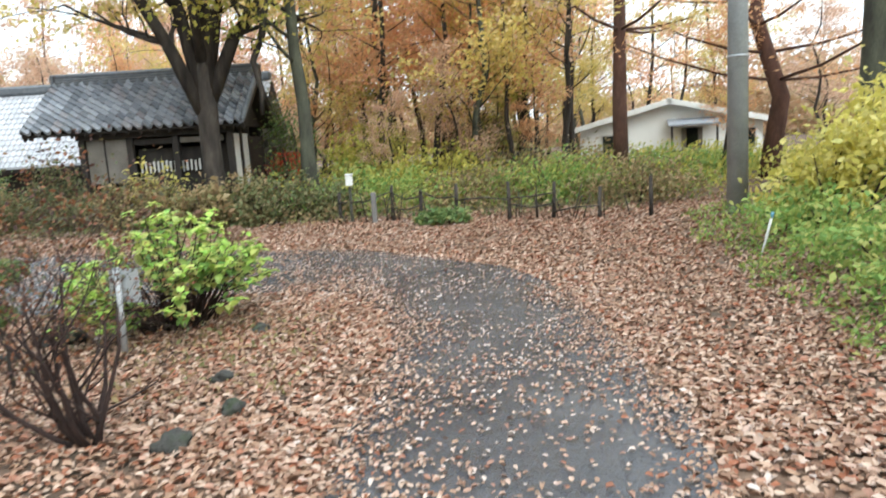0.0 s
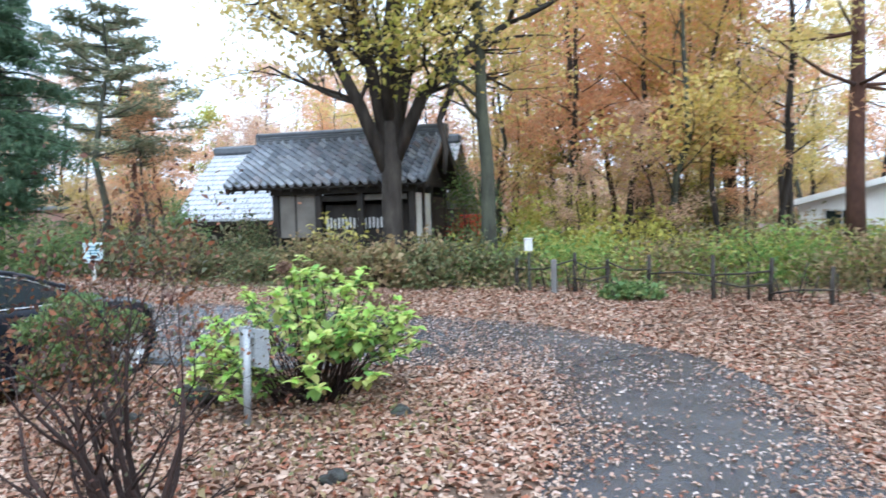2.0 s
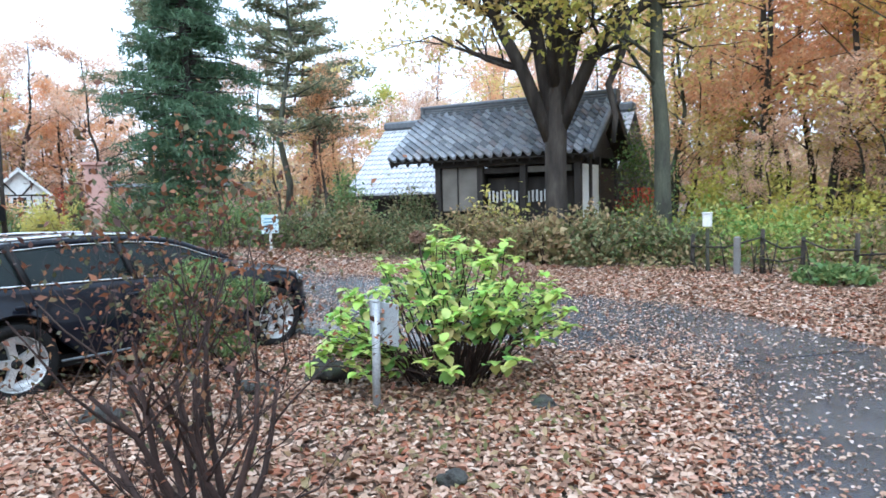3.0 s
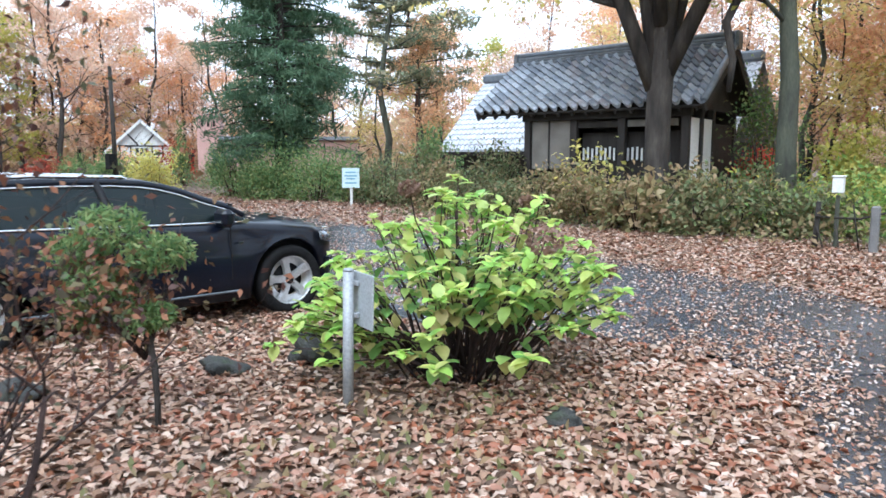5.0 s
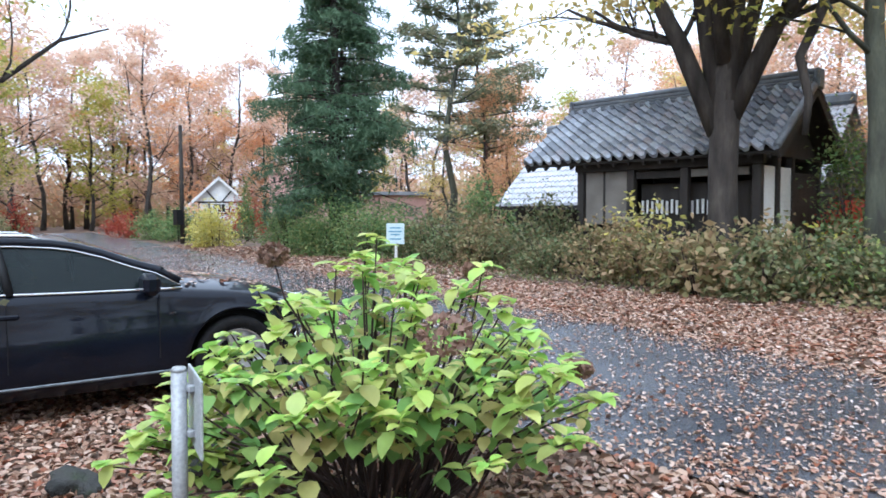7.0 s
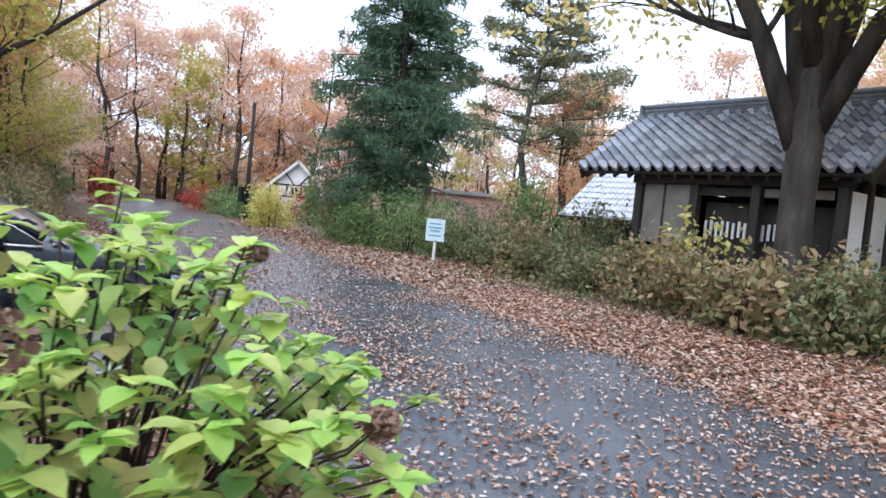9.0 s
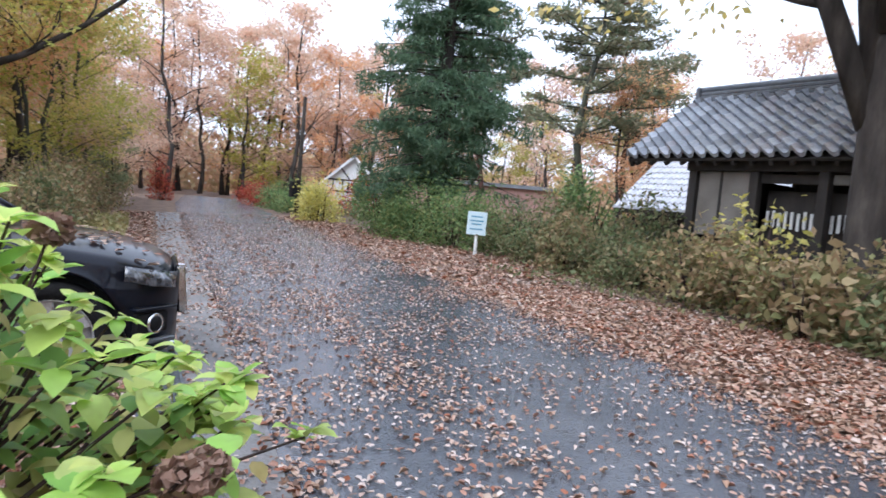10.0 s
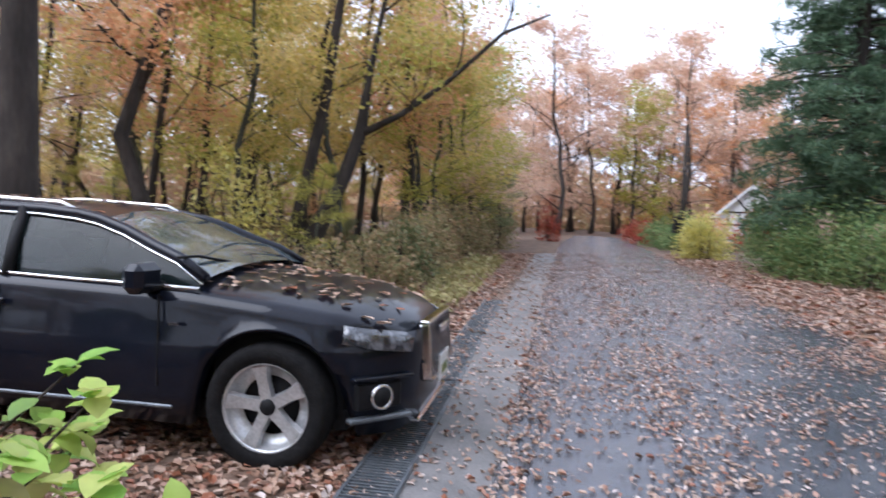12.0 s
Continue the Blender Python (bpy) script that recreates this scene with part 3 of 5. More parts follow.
def tiled_house():
    """The low house behind the hut, of which the pale tiled roof shows."""
    root = anchor("tiled_house")
    x0, x1, yf, yr, ze, zr = -17.2, -6.3, 25.0, 28.2, 1.45, 4.3
    box("wall", (x1 - x0 - 0.8, 5.4, 1.9), ((x0 + x1) / 2, 28.4, 0.75), M_DARKWOOD, root)
    V, F = [], []
    n, rws = 54, 14
    for c in range(n):
        for q in range(rws):
            xa, xb = x0 + (x1 - x0) * c / n, x0 + (x1 - x0) * (c + 0.96) / n
            for s in (0, 1):
                if s == 1 and q % 2:
                    continue
                f0, f1 = q / rws, (q + (1.0 if s == 0 else 2.0)) / rws
                ya, yb = (yf + (yr - yf) * f0, yf + (yr - yf) * f1) if s == 0 else (2 * yr - yf - (yr - yf) * f0, 2 * yr - yf - (yr - yf) * f1)
                za, zb = ze + (zr - ze) * f0 + 0.05, ze + (zr - ze) * f1
                b = len(V)
                V += [(xa, ya, za), ((xa + xb) / 2, ya, za + 0.05), (xb, ya, za), (xb, yb, zb), ((xa + xb) / 2, yb, zb + 0.05), (xa, yb, zb), (xa, ya, za - 0.06), (xb, ya, za - 0.06)]
                F += [(b, b + 1, b + 4, b + 5), (b + 1, b + 2, b + 3, b + 4), (b + 6, b + 7, b + 2, b + 1, b)]
    tagged(mesh("roof_tiles", V, F, M_TILEFAR, root), kind="stuff")
    box("ridge", (x1 - x0, 0.4, 0.35), ((x0 + x1) / 2, yr, zr + 0.15), M_RIDGE, root, bevel=0.08)
    box("eave_board", (x1 - x0, 0.05, 0.14), ((x0 + x1) / 2, yf + 0.08, ze - 0.08), M_DARKWOOD, root)
    box("red_banner", (0.9, 0.05, 1.1), (-5.2, 24.9, 0.9), M_REDPAINT, root)
    return tagged(root, "long low house with a pale glazed tile roof", "house")


tiled_house()


def white_house():
    """Cream bungalow among the trees beyond the drive."""
    root = anchor("white_house", pose(10.7, 32.5, ground_z(11, 32) - 0.4, 0, 0, -14))
    W, D, H, R = 8.0, 7.0, 2.1, 3.1
    V = []
    for y in (0.0, D):
        V += [(-W / 2, y, 0), (W / 2, y, 0), (W / 2, y, H), (0, y, R), (-W / 2, y, H)]
    mesh("wall", V, [(0, 1, 2, 3, 4), (9, 8, 7, 6, 5), (0, 5, 6, 1), (1, 6, 7, 2), (4, 9, 5, 0)], M_CREAM, root)
    for s in (-1, 1):
        a = math.degrees(math.atan2(R - H, W / 2))
        box("roof", (math.hypot(W / 2 + 0.5, R - H) + 0.2, D + 1.0, 0.12), (s * (W / 4 + 0.2), D / 2, (R + H) / 2 + 0.02), M_GREYROOF, root, rot=(0, s * a, 0))
        box("barge_board", (math.hypot(W / 2 + 0.5, R - H) + 0.2, 0.06, 0.24), (s * (W / 4 + 0.2), -0.55, (R + H) / 2 - 0.02), M_WHITE, root, rot=(0, s * a, 0))
    door = box("door", (0.9, 0.08, 1.9), (1.0, -0.03, 0.95), M_PANEL, root)
    box("door_glass", (0.5, 0.03, 0.9), (1.0, -0.08, 1.45), M_GLASS, door, bevel=0)
    box("porch_roof", (2.2, 1.2, 0.1), (1.0, -0.6, 2.15), M_GREYROOF, root, rot=(12, 0, 0))
    for x in (0.05, 1.95):
        box("porch_post", (0.09, 0.09, 2.1), (x, -1.05, 1.05), M_DARKWOOD, root)
    for x in (-2.4, 3.1):
        w = box("window", (1.3, 0.07, 1.0), (x, -0.03, 1.3), M_WHITE, root)
        box("pane", (0.55, 0.03, 0.85), (x - 0.3, -0.075, 1.3), M_GLASS, w, bevel=0)
        box("pane", (0.55, 0.03, 0.85), (x + 0.3, -0.075, 1.3), M_GLASS, w, bevel=0)
    for i in range(16):
        box("railing_bar", (0.05, 0.05, 0.9), (-3.2 + i * 0.24, -1.3, 0.45), M_DARKWOOD, root, bevel=0, rot=(0, 25 if i % 2 else -25, 0))
    box("railing_top", (4.0, 0.06, 0.06), (-1.4, -1.3, 0.9), M_DARKWOOD, root, bevel=0)
    return tagged(root, "cream bungalow with low gable and small porch", "house")


white_house()


def timber_house():
    """Far half-timbered gable at the bend of the road."""
    root = anchor("timbered_house", pose(-47.9, 29.8, -0.3, 0, 0, 62) @ Matrix.Diagonal((0.7, 0.7, 0.7, 1)))
    W, H, R, D = 6.4, 2.9, 5.9, 8
    V = []
    for y in (0.0, D):
        V += [(-W / 2, y, 0), (W / 2, y, 0), (W / 2, y, H), (0, y, R), (-W / 2, y, H)]
    mesh("wall", V, [(0, 1, 2, 3, 4), (9, 8, 7, 6, 5), (0, 5, 6, 1), (1, 6, 7, 2), (4, 9, 5, 0)], M_WHITE, root)
    a = math.degrees(math.atan2(R - H, W / 2))
    for s in (-1, 1):
        L = math.hypot(W / 2, R - H) + 0.5
        box("roof", (L, D + 0.8, 0.14), (s * W / 4 * 1.05, D / 2, (R + H) / 2 + 0.05), M_RIDGE, root, rot=(0, s * a, 0))
        box("barge_board", (L, 0.08, 0.26), (s * W / 4 * 1.05, -0.42, (R + H) / 2), M_WHITE, root, rot=(0, s * a, 0))
        box("brace", (1.9, 0.05, 0.16), (s * 0.9, -0.04, 4.3), M_DARKWOOD, root, rot=(0, -s * 50, 0))
    for x in (-2.0, -1.0, 1.0, 2.0):
        box("timber", (0.15, 0.05, 1.0), (x, -0.04, 2.9), M_DARKWOOD, root)
    for z in (2.3, 3.5):
        box("timber", (W * 0.8, 0.05, 0.16), (0, -0.05, z), M_DARKWOOD, root)
    w = box("window", (1.3, 0.08, 1.0), (0, -0.05, 2.9), M_WHITE, root)
    for x in (-0.4, 0, 0.4):
        box("pane", (0.32, 0.03, 0.8), (x, -0.1, 2.9), M_GLASS, w, bevel=0)
    return tagged(root, "distant half-timbered house with a steep white gable", "house")


timber_house()


def pink_building():
    root = anchor("pink_building", pose(-39.0, 29.6, -0.2, 0, 0, 48) @ Matrix.Diagonal((0.88, 0.88, 0.88, 1)))
    box("wall", (9.5, 5, 3.0), (5.6, 2.5, 1.5), M_PINK, root)
    box("tower", (1.6, 1.6, 4.6), (-0.2, 0.8, 2.3), M_PINK, root)
    box("tower_cap", (1.9, 1.9, 0.2), (-0.2, 0.8, 4.65), M_PINK, root)
    for x in (-0.6, -0.2, 0.2):
        box("vent_slot", (0.16, 0.06, 0.4), (x, -0.01, 4.1), M_DARKWOOD, root)
    box("roof", (10.2, 5.6, 0.25), (5.6, 2.5, 3.1), M_GREYROOF, root)
    return tagged(root, "distant pink plastered building with a square tower", "building")


pink_building()

# ---- woods ----
TY1 = forest_tree("autumn_tree", 11, 14, 0.22, 2.6, M_YELLOW, M_BARK, 4800, 0.19, 0.012, 0.14, "slender woodland tree with thin yellow leaves")
TY2 = forest_tree("autumn_tree", 12, 12, 0.18, 2.4, M_YELLOW, M_BARK_MOSS, 4800, 0.19, 0.018, 0.12, "slender woodland tree with golden leaves")
TO1 = forest_tree("autumn_tree", 13, 13, 0.25, 2.7, M_ORANGE, M_BARK, 4800, 0.19, 0.014, 0.15, "woodland tree with orange autumn leaves")
TO2 = forest_tree("autumn_tree", 14, 11, 0.2, 2.8, M_RUST, M_BARK, 4800, 0.19, 0.02, 0.13, "woodland tree with rust-coloured autumn leaves")
TG1 = forest_tree("autumn_tree", 15, 12, 0.15, 2.4, M_GOLDGREEN, M_BARK_MOSS, 4800, 0.19, 0.016, 0.13, "woodland tree with yellow-green leaves")
TG2 = forest_tree("broadleaf_tree", 16, 9.5, 0.2, 2.6, M_OLIVE, M_BARK, 8500, 0.19, 0.015, 0.15, "broadleaf tree with olive-green leaves")
TB = forest_tree("bare_tree", 17, 12, 0.3, 2.0, M_RUST, M_BARK, 700, 0.18, 0.014, 0.1, "thin nearly bare woodland tree")
used = set()


def plant(proto, x, y, s=1.0, az=None, sz=None):
    az = rng.uniform(0, 360) if az is None else az
    m = pose(x, y, ground_z(x, y), 0, 0, az) @ Matrix.Diagonal((s, s, sz or s, 1))
    if proto.name in used:
        return copy_thing(proto, m)
    used.add(proto.name)
    proto.matrix_basis = m
    return proto


def wood(x0, x1, y0, y1, count, kinds, weights, seed, smin=0.8, smax=1.15, keep=None):
    """Trees over a rectangle, kept apart from each other."""
    r = np.random.default_rng(seed)
    got = []
    tries = 0
    while len(got) < count and tries < 4000:
        tries += 1
        x, y = r.uniform(x0, x1), r.uniform(y0, y1)
        if keep and not keep(x, y):
            continue
        if any((x - a) ** 2 + (y - b) ** 2 < 2.2 for a, b in got):
            continue
        got.append((x, y))
        plant(kinds[r.choice(len(kinds), p=weights)], x, y, r.uniform(smin, smax), r.uniform(0, 360))


# beyond the fence
wood(-4.5, 16, 21.5, 34, 24, [TY1, TY2, TO1, TG1, TB], [0.24, 0.22, 0.28, 0.06, 0.2], 21, keep=lambda x, y: not (5.5 < x < 16.5 and y < 41 and y > 20) and not (x < -1.5 and y < 31))
wood(-10, 30, 36, 56, 22, [TY1, TY2, TO1, TO2, TB], [0.2, 0.14, 0.32, 0.2, 0.14], 22, keep=lambda x, y: not (6 < x < 17 and y < 41))
wood(11, 18, 4, 20, 6, [TY1, TG1, TO1], [0.5, 0.1, 0.4], 23, keep=lambda x, y: x > 10.5 + 0.25 * y)
# behind the hut and round the bend
wood(-32, -10, 33, 55, 20, [TO1, TO2, TY2, TB], [0.3, 0.35, 0.1, 0.25], 24, 0.65, 0.9)
wood(-75, -46, 24, 60, 18, [TO1, TO2, TY2, TG1, TB], [0.3, 0.35, 0.1, 0.1, 0.15], 25, 0.7, 1.0, keep=lambda x, y: y > 30 - (x + 46) * 0.2 and not (x > -58 and 24 < y < 44))
# along the road's other side
wood(-44, -11, -10, 10, 56, [TY1, TY2, TG1, TO1, TB, TO2], [0.2, 0.16, 0.34, 0.14, 0.1, 0.06], 26, 0.8, 1.2, keep=lambda x, y: y < 8.5 - (x + 12) * 0.13 - 2.0 and not (x > -15 and y > 1.5) and (x + 13) ** 2 + (y - 3.5) ** 2 > 4)
wood(-75, -44, -5, 20, 16, [TO1, TO2, TG1, TB], [0.3, 0.3, 0.25, 0.15], 27, 0.8, 1.1, keep=lambda x, y: y < 13 - (x + 44) * 0.15)
# unseen trees behind the viewpoint, added to close off reflections
wood(-16, 14, -26, -12, 6, [TY1, TO1, TG1], [0.4, 0.3, 0.3], 28)
TF1 = forest_tree("distant_tree", 18, 14, 0.12, 3.4, M_RUST, M_BARK, 3000, 0.28, 0.012, 0.18, "distant woodland tree in full russet leaf")
TF2 = forest_tree("distant_tree", 19, 13, 0.12, 3.4, M_ORANGE, M_BARK, 3000, 0.28, 0.012, 0.18, "distant woodland tree in full orange leaf")
TF3 = forest_tree("distant_tree", 20, 12, 0.1, 3.2, M_GOLDGREEN, M_BARK, 3000, 0.28, 0.012, 0.18, "distant woodland tree in yellowing leaf")
wood(-78, -56, 22, 58, 20, [TF1, TF2, TF3], [0.5, 0.3, 0.2], 29, 0.8, 1.1, keep=lambda x, y: y > 30 - (x + 52) * 0.25)
wood(-82, -59, 6, 34, 24, [TF1, TF2, TF3], [0.5, 0.3, 0.2], 32, 0.85, 1.2)
wood(-50, -14, 44, 62, 16, [TF1, TF2, TF3], [0.5, 0.35, 0.15], 33, 0.75, 1.0)
wood(-46, -21, 8, 14, 12, [TO2, TO1, TG1, TY2], [0.25, 0.2, 0.3, 0.25], 34, 0.75, 1.0, keep=lambda x, y: 8.3 - (x + 20) * 0.19 < y + 1.2 < 9.7 - (x + 20) * 0.19)
wood(-4, 9, 20, 34, 12, [TY2, TG1, TO2, TO1], [0.25, 0.25, 0.25, 0.25], 35, 0.3, 0.5, keep=lambda x, y: not (x > 5 and y > 22) and not (x < -2 and y < 24))
wood(-40, -13, -8, 9, 24, [TY2, TG1, TO1, TG2], [0.3, 0.3, 0.2, 0.2], 36, 0.25, 0.45, keep=lambda x, y: y < 6.5 - (x + 12) * 0.13 and not (x > -16 and y > 1.0))
# unseen trees to the right, added so the car glass reflects foliage
wood(6, 17, -14, 3, 7, [TY1, TG1, TO1], [0.4, 0.3, 0.3], 37, 0.8, 1.0)
for px, py, proto, ps in ((6.0, 42.5, TO1, 1.0), (9.5, 43.5, TY1, 1.0), (13.0, 42.5, TO1, 1.05), (-4.3, 25.5, TY2, 0.95), (-3.2, 29.0, TO1, 1.0), (-5.8, 32.5, TY1, 1.0), (-9.0, 33.5, TO1, 0.9), (-1.6, 24.5, TO1, 0.9)):
    plant(proto, px, py, ps)
plant(TG2, -14.5, 33.0, 1.2)
plant(TG2, -12.0, 32, 0.95)
plant(TG2, -18.2, 33.2, 1.25)
plant(TY1, -12.5, 34.5, 0.95)
plant(TO2, -8.5, 30, 0.8)
plant(TO1, -23, 31, 0.7)


def far_woods():
    r = np.random.default_rng(31)
    n = 190000
    a = r.uniform(0, 2 * np.pi, n)
    d = r.uniform(75, 100, n)
    top = 5.5 + 1.8 * np.sin(a * 9) + 1.2 * np.sin(a * 23 + 1) + r.normal(0, 0.8, n)
    P = np.stack([-15 + np.cos(a) * d, 15 + np.sin(a) * d, np.abs(r.uniform(0, 1, n)) * top], 1)
    V, F = leaves(P, 0.75, 0.2, r, 0.7)
    tagged(mesh("far_woods", V, F, M_FARWOOD), "far belt of autumn woodland", "woods", kind="stuff")


far_woods()


# ---- trees that stand alone ----
def oak():
    """The forked tree before the hut."""
    r = np.random.default_rng(41)
    x, y = -5.75, 18.1
    root = anchor("oak_tree", pose(x, y, ground_z(x, y), 0, 0, 20))
    V, F, ends = [], [], []
    tube(V, F, [(0, 0, -0.2), (0, 0, 0.15), (0.02, 0, 0.8), (0, 0, 2.0), (0.02, 0, 3.0), (0.03, 0, 3.8), (0.1, 0.05, 4.5)], [0.44, 0.33, 0.27, 0.25, 0.26, 0.22, 0.14], 14)
    limbs = [((-0.1, 0, 2.75), (-0.75, -0.1, 4.4), (-1.35, -0.2, 5.6), (-1.9, -0.2, 6.8), 0.19),
             ((-0.08, 0, 3.2), (-0.4, 0.1, 5.2), (-0.75, 0.2, 6.6), (-1.0, 0.2, 8.2), 0.19),
             ((0.05, 0, 3.3), (0.15, 0.1, 5.4), (0.25, 0.3, 7.0), (0.3, 0.3, 9.0), 0.24),
             ((0.1, 0, 3.0), (0.85, -0.1, 4.6), (1.7, -0.2, 5.5), (3.0, -0.3, 6.3), 0.19),
             ((0.08, 0.1, 3.2), (0.5, 0.5, 5.2), (1.0, 0.9, 6.8), (1.5, 1.1, 8.4), 0.16),
             ((0.0, -0.1, 4.0), (-0.1, -0.6, 5.3), (0.1, -1.3, 6.8), (0.0, -1.9, 8.0), 0.14)]
    for a, b, c, d, rad in limbs:
        tube(V, F, [a, b, c, d], [rad, rad * 0.85, rad * 0.68, rad * 0.4], 10)
        for base, up in ((b, c), (c, d), (d, d)):
            w = (Vector(up) - Vector(a)).normalized()
            for k in range(3):
                side = Vector((r.normal(), r.normal(), r.normal() * 0.4)).normalized()
                grow(V, F, ends, base, w + side * 1.1, r.uniform(1.6, 2.6), rad * 0.34, 2, r, 0.6, 0.05, 6, 3)
    tube(V, F, [(1.7, -0.2, 5.5), (1.5, -0.4, 4.6), (1.2, -0.5, 3.9), (1.35, -0.5, 3.2), (1.3, -0.5, 2.6)], [0.09, 0.09, 0.08, 0.07, 0.05], 7)
    mesh("trunk", V, F, M_BARK, root, smooth=True)
    P = scatter(ends, 14000, 0.36, r, 0.7)
    P = P[P[:, 2] > 3.4]
    LV, LF = leaves(P, 0.17, 0.35, r)
    mesh("crown", LV, LF, M_YELLOW, root)
    return tagged(root, "old forked tree with dark trunk and golden leaves", "tree")


oak()
T2 = forest_tree("mossy_tree", 43, 13, 0.3, 2.6, M_GOLDGREEN, M_BARK_MOSS, 3600, 0.18, 0.004, 0.2, "straight tree with greenish mossy trunk")
plant(T2, -3.4, 18.7, 1.0, 40)


def pine(name, seed, x, y, h, tiers, reach, leaf, bark, count, size, bare, label, drop=-0.05, trunk=0.22, thick=0.1):
    """A conifer whose boughs spread in level tiers."""
    r = np.random.default_rng(seed)
    root = anchor(name, pose(x, y, ground_z(x, y)))
    V, F, ends = [], [], []
    path = [(r.normal(0, 0.02 * h) * (i > 0), r.normal(0, 0.02 * h) * (i > 0), h * i / 6 - 0.1) for i in range(7)]
    tube(V, F, path, [trunk * (1 - 0.88 * i / 6) for i in range(7)], 9)
    for t in range(tiers):
        f = bare + (0.98 - bare) * t / (tiers - 1)
        i = min(5, int(f * 6))
        q = Vector(path[i]).lerp(Vector(path[i + 1]), f * 6 - i)
        for k in range(int(r.integers(2, 5))):
            az = r.uniform(0, 6.28)
            ln = reach * (1.05 - 0.75 * (f - bare) / (1 - bare)) * r.uniform(0.5, 1.15)
            w = Vector((math.cos(az), math.sin(az), drop + r.uniform(0, 0.25)))
            pts = [q, q + w * ln * 0.35, q + w * ln * 0.7 + Vector((0, 0, 0.05 * ln)), q + w * ln + Vector((0, 0, 0.12 * ln))]
            tube(V, F, pts, [0.05, 0.04, 0.028, 0.01], 5)
            sidev = Vector((-w.y, w.x, 0))
            for j in range(14):
                u = r.uniform(0.3, 1.0)
                ends.append(q + w * ln * u + Vector((0, 0, 0.1 * ln * u)) + sidev * r.normal(0, 0.2 * ln * (1.1 - u * 0.6)))
    mesh("trunk", V, F, bark, root, smooth=True)
    E = np.array([tuple(e) for e in ends])
    P = E[r.integers(0, len(E), count)] + r.normal(0, 1, (count, 3)) * np.array([0.22, 0.22, thick])
    LV, LF = leaves(P, size, 0.4, r, 0.3, 0.05)
    mesh("crown", LV, LF, leaf, root)
    return tagged(root, label, "tree")


def cedar(x, y, h, rad, seed):
    """A dense dark conifer, drooping boughs from the ground up."""
    r = np.random.default_rng(seed)
    root = anchor("cedar_tree", pose(x, y, ground_z(x, y)))
    V, F = [], []
    tube(V, F, [(0, 0, -0.1), (0, 0, h * 0.5), (0, 0, h)], [0.3, 0.18, 0.02], 9)
    pts = []
    for t in range(250):
        f = 0.14 + 0.85 * t / 250
        az, z = r.uniform(0, 6.28), h * f
        ln = rad * (1.08 - f) ** 0.75 * r.uniform(0.5, 1.25) * (0.55 + 0.45 * min(1, f * 3))
        tipz = z - 0.1 * ln + r.normal(0, 0.1)
        w = np.array([math.cos(az), math.sin(az)])
        tube(V, F, [(0, 0, z), (w[0] * ln * 0.5, w[1] * ln * 0.5, z + 0.02), (w[0] * ln, w[1] * ln, tipz)], [0.035, 0.025, 0.008], 4)
        u = r.uniform(0.2, 1.05, 170) ** 0.7
        sw = r.normal(0, 0.22, 170) * (1.25 - u) * ln
        pts.append(np.stack([w[0] * ln * u - w[1] * sw, w[1] * ln * u + w[0] * sw, z + (tipz - z) * u - np.abs(r.normal(0, 0.2, 170))], 1))
    mesh("trunk", V, F, M_BARK, root)
    LV, LF = leaves(np.concatenate(pts), 0.34, 0.1, r, 0.13, 0.1)
    mesh("crown", LV, LF, M_NEEDLE, root)
    return tagged(root, "tall dense dark green cedar beside the road", "tree")


cedar(-20.6, 20.3, 12.5, 3.35, 51)
pine("red_pine", 52, 5.3, 20.3, 15, 9, 3.8, M_YELLOW, M_BARK_RED, 5000, 0.19, 0.3, "tall tree with reddish trunk and level boughs", trunk=0.24)
pine("red_pine", 53, 9.43, 20.1, 14, 15, 4.4, M_ORANGE, M_BARK_RED, 7000, 0.18, 0.2, "tall tree with reddish trunk and spreading orange boughs", trunk=0.28)
pine("pine_tree", 54, -35, 31.5, 14, 12, 5.0, M_PINE, M_BARK_RED, 9000, 0.34, 0.45, "tall pine with layered grey-green boughs")
pine("pine_tree", 55, -25.5, 31, 14.5, 16, 4.6, M_PINE, M_BARK_MOSS, 9000, 0.34, 0.35, "tall pine with pale trunk and drooping boughs")
pine("pine_tree", 56, -28, 36, 13, 12, 4.6, M_PINE, M_BARK_RED, 8000, 0.34, 0.4, "tall pine with layered grey-green boughs")


